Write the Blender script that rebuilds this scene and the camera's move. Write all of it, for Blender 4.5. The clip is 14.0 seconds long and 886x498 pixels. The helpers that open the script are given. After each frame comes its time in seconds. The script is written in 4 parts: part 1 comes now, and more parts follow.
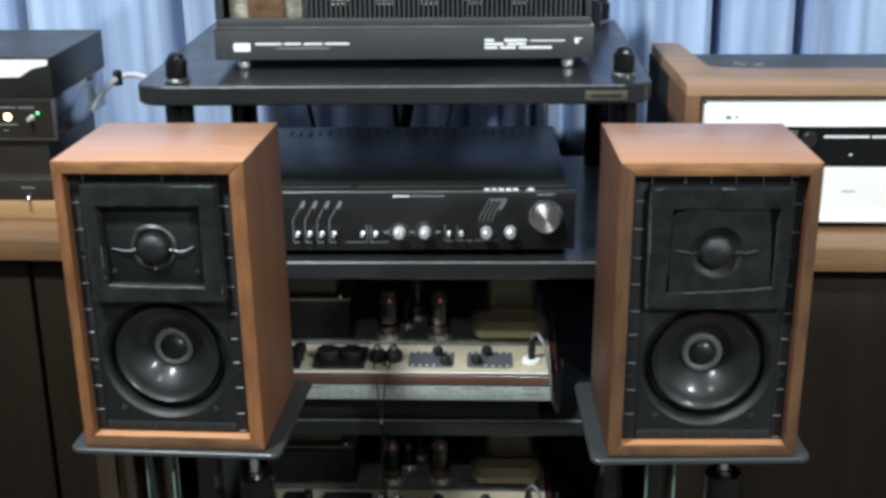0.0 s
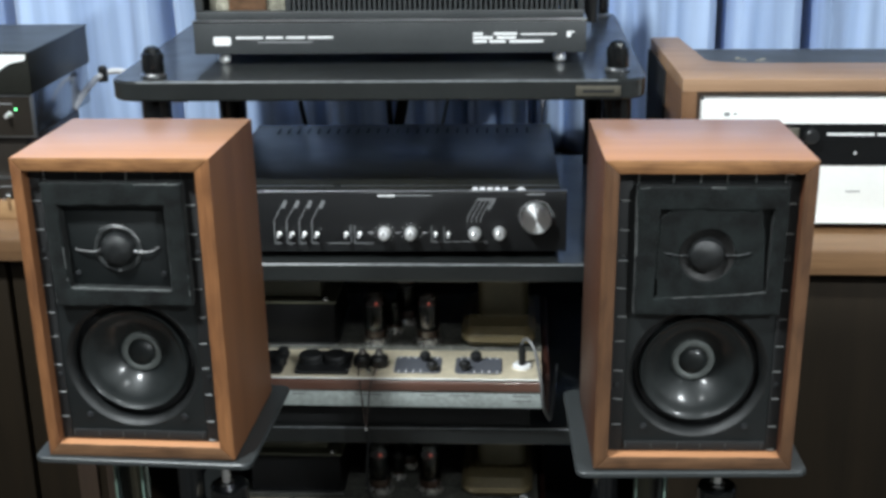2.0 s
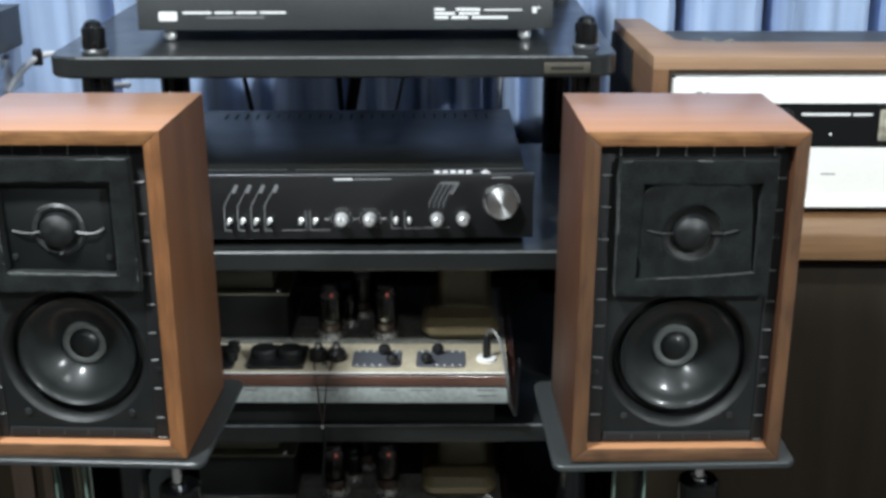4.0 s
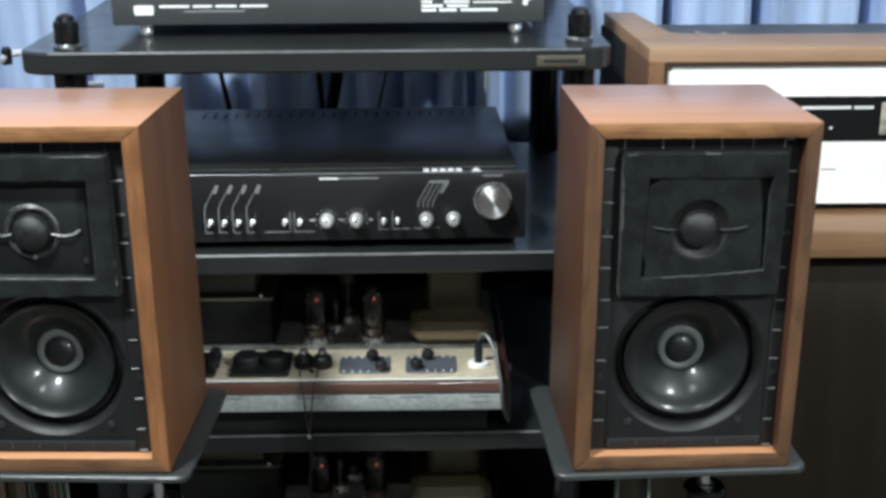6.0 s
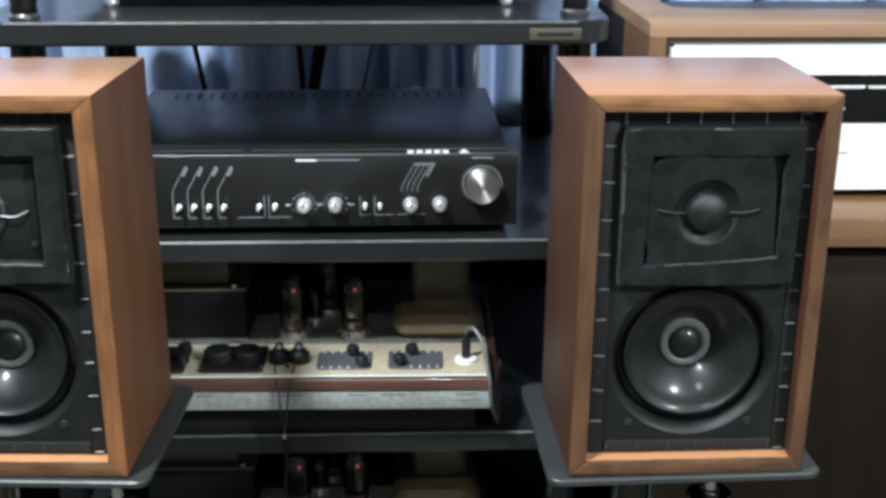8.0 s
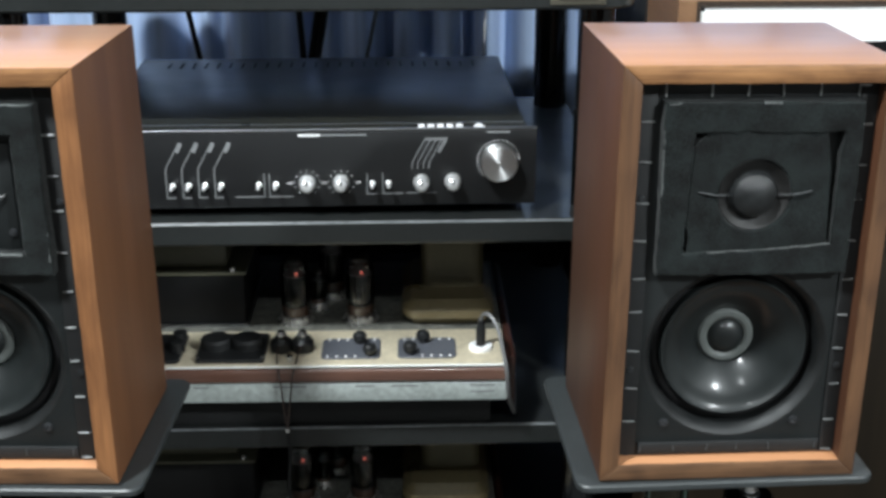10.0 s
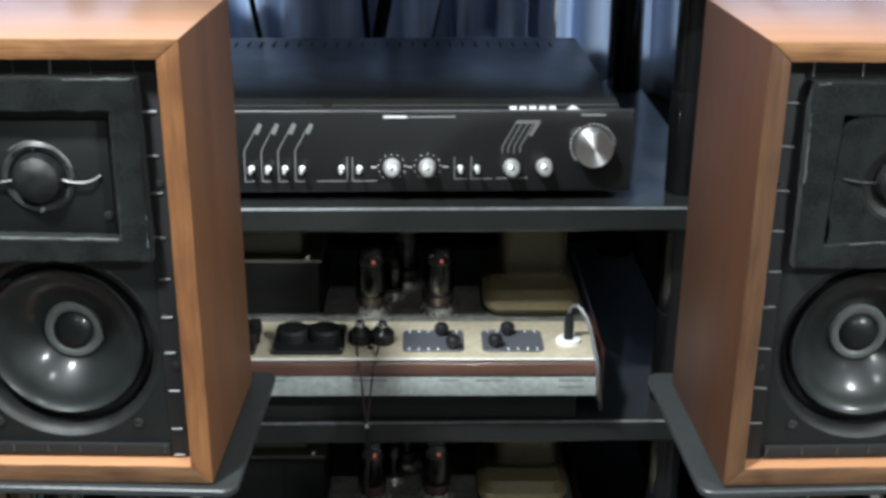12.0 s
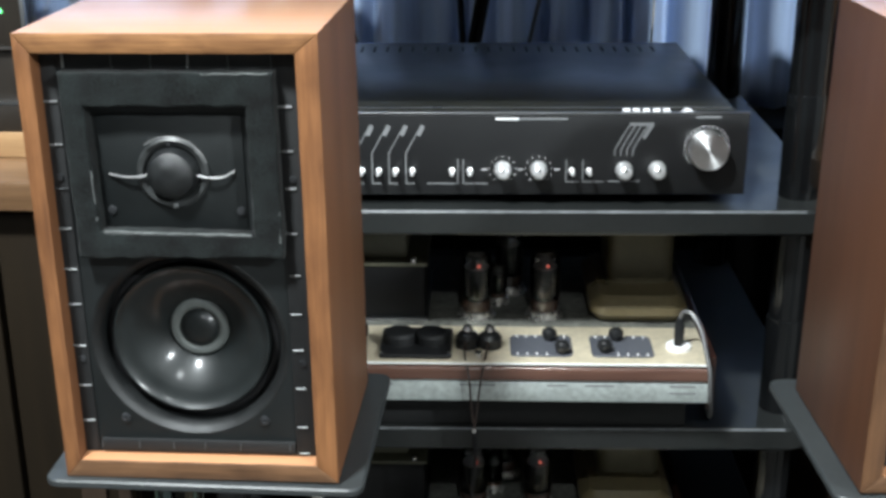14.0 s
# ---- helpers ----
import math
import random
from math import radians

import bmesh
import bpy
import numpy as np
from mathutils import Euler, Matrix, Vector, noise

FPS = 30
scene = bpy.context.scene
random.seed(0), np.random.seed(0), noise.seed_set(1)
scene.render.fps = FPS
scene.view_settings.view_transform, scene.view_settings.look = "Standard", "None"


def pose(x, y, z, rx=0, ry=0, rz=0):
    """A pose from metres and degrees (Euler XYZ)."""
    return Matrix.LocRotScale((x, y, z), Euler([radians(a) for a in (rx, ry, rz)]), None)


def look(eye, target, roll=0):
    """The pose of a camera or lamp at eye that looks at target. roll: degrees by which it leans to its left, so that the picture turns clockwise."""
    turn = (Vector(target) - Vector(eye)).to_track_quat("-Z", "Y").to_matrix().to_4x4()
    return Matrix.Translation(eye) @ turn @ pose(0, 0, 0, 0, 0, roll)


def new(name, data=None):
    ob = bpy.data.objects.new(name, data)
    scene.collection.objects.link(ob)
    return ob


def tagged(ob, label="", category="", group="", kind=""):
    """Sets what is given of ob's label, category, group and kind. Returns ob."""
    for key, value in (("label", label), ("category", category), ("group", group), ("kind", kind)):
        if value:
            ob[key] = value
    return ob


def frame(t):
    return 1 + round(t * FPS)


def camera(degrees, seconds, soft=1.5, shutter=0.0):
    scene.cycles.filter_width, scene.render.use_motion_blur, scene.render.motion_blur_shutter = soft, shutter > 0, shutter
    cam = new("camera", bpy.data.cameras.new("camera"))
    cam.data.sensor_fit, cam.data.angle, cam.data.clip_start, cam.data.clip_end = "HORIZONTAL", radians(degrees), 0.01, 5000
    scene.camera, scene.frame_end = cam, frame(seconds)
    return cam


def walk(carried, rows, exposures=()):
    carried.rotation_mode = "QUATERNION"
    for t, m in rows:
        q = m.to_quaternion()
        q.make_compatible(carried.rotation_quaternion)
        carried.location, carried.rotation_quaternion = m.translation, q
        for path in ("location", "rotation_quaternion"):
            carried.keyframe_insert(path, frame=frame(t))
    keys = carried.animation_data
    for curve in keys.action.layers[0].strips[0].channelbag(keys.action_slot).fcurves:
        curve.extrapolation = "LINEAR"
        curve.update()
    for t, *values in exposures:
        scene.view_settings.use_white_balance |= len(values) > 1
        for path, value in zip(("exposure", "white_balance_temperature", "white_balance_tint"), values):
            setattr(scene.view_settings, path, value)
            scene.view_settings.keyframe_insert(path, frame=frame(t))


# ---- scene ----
cam = camera(38.87, 14.0, soft=3.3)
PATH = [
    (0, (0.0238, 0.0936, 1.2832), (-0.0573, 1.9787, 0.6200), -0.73),
    (0.5, (0.0291, 0.1059, 1.2799), (-0.0511, 1.9885, 0.6095), -0.75),
    (1, (0.0359, 0.1247, 1.2755), (-0.0508, 2.0055, 0.6010), -0.97),
    (1.5, (0.0518, 0.1410, 1.2690), (-0.0531, 2.0239, 0.6027), -1.05),
    (2, (0.0626, 0.1496, 1.2640), (-0.0520, 2.0337, 0.6031), -0.92),
    (2.5, (0.0639, 0.1654, 1.2505), (-0.0480, 2.0514, 0.5945), -0.68),
    (3, (0.0540, 0.1859, 1.2349), (-0.0380, 2.0750, 0.5845), -0.39),
    (3.5, (0.0453, 0.1958, 1.2242), (-0.0115, 2.0887, 0.5809), 0.34),
    (4, (0.0283, 0.2105, 1.2145), (0.0185, 2.1030, 0.5677), -0.18),
    (6.5, (0.0077, 0.2701, 1.1870), (0.0508, 2.1673, 0.5554), -0.19),
    (7, (0.0073, 0.2869, 1.1768), (0.0595, 2.1857, 0.5508), -0.07),
    (7.5, (0.0106, 0.3139, 1.1602), (0.0616, 2.2119, 0.5316), 0.15),
    (8, (0.0148, 0.3404, 1.1551), (0.0655, 2.2335, 0.5120), 0.08),
    (10.5, (-0.0105, 0.4451, 1.1355), (0.0436, 2.3162, 0.4311), -0.10),
    (11, (-0.0274, 0.4610, 1.1311), (0.0167, 2.3291, 0.4182), -0.28),
    (11.5, (-0.0460, 0.4723, 1.1265), (-0.0045, 2.3413, 0.4158), 0.01),
    (12, (-0.0697, 0.4804, 1.1205), (-0.0305, 2.3497, 0.4105), 0.31),
    (12.5, (-0.0871, 0.4797, 1.1152), (-0.0632, 2.3538, 0.4174), 0.55),
    (13, (-0.0983, 0.4800, 1.1110), (-0.1010, 2.3580, 0.4231), 0.28),
    (13.5, (-0.1106, 0.4816, 1.1051), (-0.1389, 2.3596, 0.4179), -0.05),
    (14, (-0.1196, 0.4854, 1.1060), (-0.1677, 2.3635, 0.4201), -0.23),
]
walk(cam, [(t, look(eye, target, roll)) for t, eye, target, roll in PATH],
     exposures=[(0.0, 0.01), (4.0, 0.02), (7.5, 0.18), (11.0, 0.29), (12.5, 0.36), (14.0, 0.55)])

# ---------------- world and lamps ----------------
world = bpy.data.worlds.new("world")
scene.world = world
world.use_nodes = True
world.node_tree.nodes["Background"].inputs[0].default_value = (0.75, 0.85, 1.0, 1)
world.node_tree.nodes["Background"].inputs[1].default_value = 0.02
# The room and all that stands behind the loudspeakers is laid out on one plan, set out here at its true size.
BACK = Matrix.Translation((-0.0249, -0.0430, 0)) @ Matrix.Rotation(radians(-1.254), 4, "Z") @ Matrix.Scale(1.0639, 4)
# The last is an unseen lamp, added to lift the tops and curtain.
LAMP_AT = [(-0.68, 0.46, 2.36), (1.78, -0.60, 2.36), (0.10, -0.62, 2.36), (-0.55, 1.42, 2.36)]
LAMP_SIZE = [0.24, 0.24, 0.10, 0.10]
LAMP_WATT = [80, 132, 12, 1.5]
for spot, watt, wide in zip(LAMP_AT, LAMP_WATT, LAMP_SIZE):
    light = bpy.data.lights.new("ceiling_light", "AREA")
    light.shape, light.size, light.energy, light.color = "DISK", wide, watt, (0.92, 1.0, 1.03)
    new("ceiling_light", light).matrix_world = Matrix.Translation(BACK @ Vector(spot))


# ---------------- materials ----------------
def plain(name, color, rough=0.5, metal=0.0, vary=0.12, grain=180.0, bump=0.03, coat=0.0, blotch=14.0, spec=0.5):
    """A painted, plastic or metal surface with fine grain and broad blotches."""
    m = bpy.data.materials.new(name)
    m.use_nodes = True
    nt, b = m.node_tree, m.node_tree.nodes["Principled BSDF"]
    co = nt.nodes.new("ShaderNodeTexCoord")
    fine, broad = nt.nodes.new("ShaderNodeTexNoise"), nt.nodes.new("ShaderNodeTexNoise")
    fine.inputs["Scale"].default_value, fine.inputs["Detail"].default_value = grain, 3
    broad.inputs["Scale"].default_value, broad.inputs["Detail"].default_value = blotch, 5
    add = nt.nodes.new("ShaderNodeMath")
    add.operation = "ADD"
    for n in (fine, broad):
        nt.links.new(co.outputs["Object"], n.inputs["Vector"])
    nt.links.new(fine.outputs["Fac"], add.inputs[0])
    nt.links.new(broad.outputs["Fac"], add.inputs[1])
    ramp = nt.nodes.new("ShaderNodeMapRange")
    ramp.inputs["From Min"].default_value, ramp.inputs["From Max"].default_value = 0.6, 1.4
    ramp.inputs["To Min"].default_value, ramp.inputs["To Max"].default_value = 1 - vary, 1 + vary
    nt.links.new(add.outputs[0], ramp.inputs["Value"])
    mul = nt.nodes.new("ShaderNodeVectorMath")
    mul.operation = "MULTIPLY"
    mul.inputs[0].default_value = color
    nt.links.new(ramp.outputs[0], mul.inputs[1])
    nt.links.new(mul.outputs[0], b.inputs["Base Color"])
    rr = nt.nodes.new("ShaderNodeMapRange")
    rr.inputs["From Min"].default_value, rr.inputs["From Max"].default_value = 0.3, 0.7
    rr.inputs["To Min"].default_value, rr.inputs["To Max"].default_value = max(0.02, rough * 0.85), min(1, rough * 1.15)
    nt.links.new(broad.outputs["Fac"], rr.inputs["Value"])
    nt.links.new(rr.outputs[0], b.inputs["Roughness"])
    b.inputs["Metallic"].default_value = metal
    b.inputs["Coat Weight"].default_value = coat
    b.inputs["Specular IOR Level"].default_value = spec
    if bump:
        bp = nt.nodes.new("ShaderNodeBump")
        bp.inputs["Strength"].default_value, bp.inputs["Distance"].default_value = bump, 0.001
        nt.links.new(fine.outputs["Fac"], bp.inputs["Height"])
        nt.links.new(bp.outputs[0], b.inputs["Normal"])
    return m


def wood(name, dark, light, axis, rough=0.35, coat=0.15, stretch=14.0, fine=260.0):
    """Veneer with its grain along the axis: broad bands, fine pores and a little relief."""
    m = bpy.data.materials.new(name)
    m.use_nodes = True
    nt, b = m.node_tree, m.node_tree.nodes["Principled BSDF"]
    co, info = nt.nodes.new("ShaderNodeTexCoord"), nt.nodes.new("ShaderNodeObjectInfo")
    shift = nt.nodes.new("ShaderNodeVectorMath")
    shift.operation = "ADD"
    nt.links.new(co.outputs["Object"], shift.inputs[0])
    nt.links.new(info.outputs["Random"], shift.inputs[1])

    def noise_at(scale, squeeze, detail, warp=0.0):
        mp, n = nt.nodes.new("ShaderNodeMapping"), nt.nodes.new("ShaderNodeTexNoise")
        mp.inputs["Scale"].default_value = [scale / squeeze if k == axis else scale for k in range(3)]
        n.inputs["Scale"].default_value, n.inputs["Detail"].default_value, n.inputs["Distortion"].default_value = 1, detail, warp
        nt.links.new(shift.outputs[0], mp.inputs["Vector"])
        nt.links.new(mp.outputs[0], n.inputs["Vector"])
        return n.outputs["Fac"]

    bands, pores, cloud = noise_at(46, stretch, 4, 0.6), noise_at(fine * 2.2, 26, 3), noise_at(9, 2.0, 2)
    mix1 = nt.nodes.new("ShaderNodeMath")
    mix1.operation, mix1.inputs[1].default_value = "MULTIPLY_ADD", 0.55
    nt.links.new(pores, mix1.inputs[0])
    nt.links.new(bands, mix1.inputs[2])
    mix2 = nt.nodes.new("ShaderNodeMath")
    mix2.operation, mix2.inputs[1].default_value = "MULTIPLY_ADD", 0.5
    nt.links.new(cloud, mix2.inputs[0])
    nt.links.new(mix1.outputs[0], mix2.inputs[2])
    ramp = nt.nodes.new("ShaderNodeValToRGB")
    ramp.color_ramp.elements[0].position, ramp.color_ramp.elements[0].color = 0.78, (*dark, 1)
    ramp.color_ramp.elements[1].position, ramp.color_ramp.elements[1].color = 1.22, (*light, 1)
    half = nt.nodes.new("ShaderNodeMapRange")
    half.inputs["From Min"].default_value, half.inputs["From Max"].default_value = 0.75, 1.3
    nt.links.new(mix2.outputs[0], half.inputs["Value"])
    ramp.color_ramp.elements[0].position, ramp.color_ramp.elements[1].position = 0.05, 0.95
    nt.links.new(half.outputs[0], ramp.inputs["Fac"])
    nt.links.new(ramp.outputs[0], b.inputs["Base Color"])
    b.inputs["Roughness"].default_value, b.inputs["Coat Weight"].default_value, b.inputs["Coat Roughness"].default_value = rough, coat, 0.25
    bp = nt.nodes.new("ShaderNodeBump")
    bp.inputs["Strength"].default_value, bp.inputs["Distance"].default_value = 0.12, 0.0006
    nt.links.new(pores, bp.inputs["Height"])
    nt.links.new(bp.outputs[0], b.inputs["Normal"])
    return m


def glowing(name, color, strength):
    m = bpy.data.materials.new(name)
    m.use_nodes = True
    b = m.node_tree.nodes["Principled BSDF"]
    b.inputs["Base Color"].default_value = (*color, 1)
    b.inputs["Emission Color"].default_value, b.inputs["Emission Strength"].default_value = (*color, 1), strength
    return m


def glassy(name, color, rough=0.02):
    m = bpy.data.materials.new(name)
    m.use_nodes = True
    b = m.node_tree.nodes["Principled BSDF"]
    b.inputs["Base Color"].default_value, b.inputs["Roughness"].default_value = (*color, 1), rough
    b.inputs["Transmission Weight"].default_value, b.inputs["IOR"].default_value = 1.0, 1.45
    return m


# Same veneer: tops and bottoms coloured as lit, sides darkened as shaded.
TEAK_LIT = wood("teak veneer lengthwise, lit tone", (0.375, 0.174, 0.083), (0.465, 0.223, 0.108), 0, rough=0.40, coat=0.9, stretch=16)
TEAK_SHADED = wood("teak veneer upright, shaded tone", (0.128, 0.0520, 0.0215), (0.172, 0.0725, 0.0310), 2, rough=0.5, coat=0.04, stretch=18)
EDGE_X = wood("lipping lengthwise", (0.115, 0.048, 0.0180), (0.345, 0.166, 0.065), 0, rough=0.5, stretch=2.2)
# Bottom lipping darkened in colour for the light that falls off downwards.
EDGE_SHADED = wood("lower lipping, shaded tone", (0.052, 0.0240, 0.0112), (0.155, 0.078, 0.037), 0, rough=0.5, stretch=2.2)
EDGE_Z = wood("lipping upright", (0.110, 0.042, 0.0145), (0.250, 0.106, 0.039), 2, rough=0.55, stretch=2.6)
# Right cabinet's side veneer and lipping, darkened to put its shade into the colour.
TEAK_DIM = wood("side teak veneer, deeper shaded tone", (0.066, 0.0260, 0.0128), (0.092, 0.0370, 0.0182), 2, rough=0.5, coat=0.04, stretch=18)
EDGE_DIM = wood("upright lipping, shaded tone", (0.058, 0.0255, 0.0112), (0.132, 0.0625, 0.0275), 2, rough=0.55, stretch=2.6)
# One walnut: the rim's colour holds its light, the sides' their shade.
WALNUT_LIT = wood("walnut rim, lit tone", (0.2568, 0.149, 0.084), (0.3959, 0.2401, 0.1411), 0, rough=0.5, stretch=30)
WALNUT_SHADED = wood("walnut side, shaded tone", (0.1391, 0.0686, 0.0336), (0.2354, 0.1274, 0.0672), 1, rough=0.45)
OAK_X = wood("oiled oak board", (0.130, 0.069, 0.032), (0.225, 0.124, 0.060), 0, rough=0.42)
OAK_PALE = wood("pale oak strip", (0.26, 0.150, 0.070), (0.42, 0.255, 0.125), 0, rough=0.45)
DARK_Z = wood("dark stained door", (0.0105, 0.0070, 0.0036), (0.0160, 0.0106, 0.0055), 2, rough=0.6, coat=0.0)
DARK_Z.node_tree.nodes["Principled BSDF"].inputs["Specular IOR Level"].default_value = 0.2
DARK_STILE = wood("brown stile", (0.026, 0.016, 0.010), (0.046, 0.028, 0.018), 2, rough=0.5)
MAHOGANY = wood("red brown case strip", (0.075, 0.031, 0.021), (0.165, 0.082, 0.058), 0, rough=0.34, coat=0.9)
SHELF_TOP = plain("smoked shelf lacquer", (0.0175, 0.0192, 0.0190), 0.40, vary=0.15, bump=0.015, coat=0.45, spec=0.28)
SHELF_TOP.node_tree.nodes["Principled BSDF"].inputs["Coat Roughness"].default_value = 0.12
BLACK = plain("black plastic", (0.0125, 0.0130, 0.0138), 0.35, bump=0.02)
BROWN_BLACK = plain("brown black front", (0.0170, 0.0132, 0.0100), 0.4, vary=0.25, bump=0.02)
GLOSS = plain("gloss black enamel", (0.005, 0.0055, 0.006), 0.16, vary=0.2, bump=0.0, coat=0.15, spec=0.4)
VOID = plain("black of the light blocks", (0.006, 0.006, 0.006), 0.95, vary=0.3, spec=0.05)
MATT = plain("matt black paint", (0.007, 0.0075, 0.008), 0.7, vary=0.25)
# Torn felt edge; its pale tone also paints in the light it catches.
FELT_WORN_LIT = plain("frayed felt with painted highlight", (0.085, 0.09, 0.088), 0.95, vary=0.7, grain=700, blotch=90, spec=0.2)
FELT = plain("black felt", (0.0054, 0.0072, 0.0070), 0.95, vary=1.0, grain=900, bump=0.5, blotch=55, spec=0.2)
FELT.node_tree.nodes["Principled BSDF"].inputs["Sheen Weight"].default_value = 0.07
FELT.node_tree.nodes["Map Range"].inputs["From Min"].default_value, FELT.node_tree.nodes["Map Range"].inputs["From Max"].default_value = 0.78, 1.22
GUARD = plain("pierced steel dome", (0.012, 0.013, 0.0135), 0.32, vary=0.6, grain=900, bump=0.6, blotch=110)
BAFFLE = plain("black baffle paint", (0.0043, 0.0060, 0.0063), 0.55, vary=0.3, grain=400, bump=0.1)
CONE = plain("doped cone", (0.0085, 0.0105, 0.0106), 0.46, vary=0.25, grain=120, bump=0.03, coat=0.36, blotch=40, spec=0.3)
CONE.node_tree.nodes["Principled BSDF"].inputs["Coat Roughness"].default_value = 0.17
SCREW = plain("blackened screw", (0.045, 0.047, 0.05), 0.4, 0.6, vary=0.4, blotch=200)
RECESS = plain("dark brown ring", (0.0042, 0.0038, 0.0035), 0.6, vary=0.4, blotch=60)
CAP = plain("dust cap ring", (0.098, 0.107, 0.102), 0.5, vary=0.2)
RUBBER = plain("black rubber", (0.0055, 0.0055, 0.0060), 0.6, vary=0.2, spec=0.3)
TWEETER_RING = plain("grey tweeter rim", (0.028, 0.030, 0.030), 0.45, vary=0.4, blotch=90)
GREY_RING = plain("grey basket rim", (0.0034, 0.0042, 0.0044), 0.55, vary=0.3, blotch=60)
PLATE = plain("dark grey steel plate", (0.033, 0.037, 0.038), 0.42, vary=0.15, bump=0.04)
CHROME = plain("chrome", (0.80, 0.81, 0.82), 0.12, 1.0, vary=0.03, bump=0.0)
STEEL = plain("dull steel", (0.42, 0.43, 0.44), 0.32, 1.0, vary=0.08)
MAHOGANY.node_tree.nodes["Principled BSDF"].inputs["Coat Roughness"].default_value = 0.10
SILVER = plain("brushed aluminium strip", (0.53, 0.58, 0.56), 0.42, 0.35, vary=0.35, blotch=24)
DULL_DECK = plain("dull plated deck", (0.13, 0.13, 0.115), 0.42, 0.2, vary=0.7, blotch=50)
DARK_END = wood("dark red end board", (0.020, 0.008, 0.006), (0.045, 0.017, 0.012), 1, rough=0.4, coat=0.5)
CREAM = plain("champagne deck", (0.66, 0.58, 0.43), 0.34, 0.25, vary=0.22, blotch=22)
OLIVE = plain("olive transformer paint", (0.095, 0.082, 0.045), 0.5, vary=0.15)
OLIVE_LIGHT = plain("light olive paint", (0.125, 0.122, 0.085), 0.45, vary=0.12)
COPPER = plain("wound copper", (0.13, 0.07, 0.038), 0.5, vary=0.6, grain=90, blotch=60)
CARD = plain("pale card", (0.34, 0.32, 0.25), 0.6, vary=0.6, grain=160, blotch=70)
EDGE_GLINT = plain("painted shelf edge highlight", (0.13, 0.138, 0.145), 0.32, vary=0.6, blotch=9, coat=0.5)
AMP_GREY = plain("grey hammered enamel", (0.043, 0.0465, 0.0485), 0.42, vary=0.12, bump=0.06)
SLATE = plain("slate grey plate", (0.085, 0.090, 0.105), 0.45, vary=0.15)
SOCKET = plain("tarnished chrome", (0.62, 0.61, 0.58), 0.28, 0.85, vary=0.5, blotch=160)
NICKEL = plain("bright nickel", (0.97, 0.97, 0.97), 0.34, 0.70, vary=0.04, bump=0.0)
WHITE = plain("white print", (0.78, 0.78, 0.78), 0.6, vary=0.03, bump=0)
GREY_PRINT = plain("grey print", (0.20, 0.205, 0.21), 0.6, vary=0.05, bump=0)
PANEL = plain("silver white front panel", (0.88, 0.88, 0.85), 0.45, 0.0, vary=0.03, bump=0.01)
PAPER = plain("white paper", (0.82, 0.82, 0.80), 0.7, vary=0.03)
CABLE_WHITE = plain("white cable", (0.7, 0.7, 0.72), 0.45, vary=0.05)
CABLE_DARK = plain("dark brown lead", (0.035, 0.022, 0.018), 0.4, vary=0.2)
LID = plain("black steel lid", (0.0165, 0.0168, 0.0142), 0.34, vary=0.25, bump=0.03, spec=0.27)
CABLE_GREY = plain("grey cable", (0.125, 0.125, 0.125), 0.4, vary=0.1)
BRASS = plain("dull brass plate", (0.095, 0.086, 0.066), 0.45, 0.3, vary=0.2)
CASE_GREY = plain("blue grey steel case", (0.34, 0.37, 0.42), 0.16, 0.92, vary=0.1)


def thin_glass(name):
    """A thin glass bulb: clear, with sharp highlights that grow towards its edge."""
    m = bpy.data.materials.new(name)
    m.use_nodes = True
    nt = m.node_tree
    clear, gloss, mixer, lw = (nt.nodes.new(k) for k in ("ShaderNodeBsdfTransparent", "ShaderNodeBsdfGlossy", "ShaderNodeMixShader", "ShaderNodeFresnel"))
    clear.inputs["Color"].default_value = (0.93, 0.93, 0.92, 1)
    gloss.inputs["Roughness"].default_value, lw.inputs["IOR"].default_value = 0.05, 1.60
    nt.links.new(lw.outputs[0], mixer.inputs[0])
    nt.links.new(clear.outputs[0], mixer.inputs[1])
    nt.links.new(gloss.outputs[0], mixer.inputs[2])
    nt.links.new(mixer.outputs[0], nt.nodes["Material Output"].inputs["Surface"])
    return m


GLASS = thin_glass("valve glass")
GLASS_GLINT = plain("painted glass edge highlight", (0.20, 0.30, 0.25), 0.35, vary=0.2)
GREEN_GLASS = glassy("green edged glass", (0.75, 0.93, 0.86))
ANODE = plain("grey anode", (0.0035, 0.0042, 0.0038), 0.55, vary=0.3, spec=0.2)
SKIRT = plain("amber olive paint", (0.155, 0.125, 0.068), 0.32, vary=0.2)
STAPLE = plain("tarnished staple", (0.26, 0.27, 0.27), 0.5, 0.5, vary=0.5, blotch=220)
STAPLE_DULL = plain("dull staple", (0.055, 0.058, 0.06), 0.6, 0.4, vary=0.5, blotch=220)
GETTER = plain("getter mirror", (0.45, 0.43, 0.42), 0.25, 1.0, vary=0.1, bump=0)
HEATER = glowing("valve heater", (1.0, 0.22, 0.16), 0.32)
BAKELITE = plain("brown bakelite", (0.050, 0.028, 0.020), 0.25, vary=0.3, coat=0.4)
MICA = plain("mica spacer", (0.05, 0.04, 0.035), 0.3, vary=0.3)
LED_WARM = glowing("warm dial lamp", (1.0, 0.86, 0.45), 3.0)
LED_GREEN = glowing("green indicator", (0.15, 1.0, 0.30), 2.5)
LAMP_DISC = glowing("lit ceiling lamp", (1.0, 0.97, 0.92), 6.0)
WALL = plain("grey wall paint", (0.17, 0.17, 0.165), 0.9, vary=0.05, blotch=2.0)
CARPET = plain("grey brown carpet", (0.055, 0.050, 0.045), 0.98, vary=0.35, grain=500, bump=0.6)
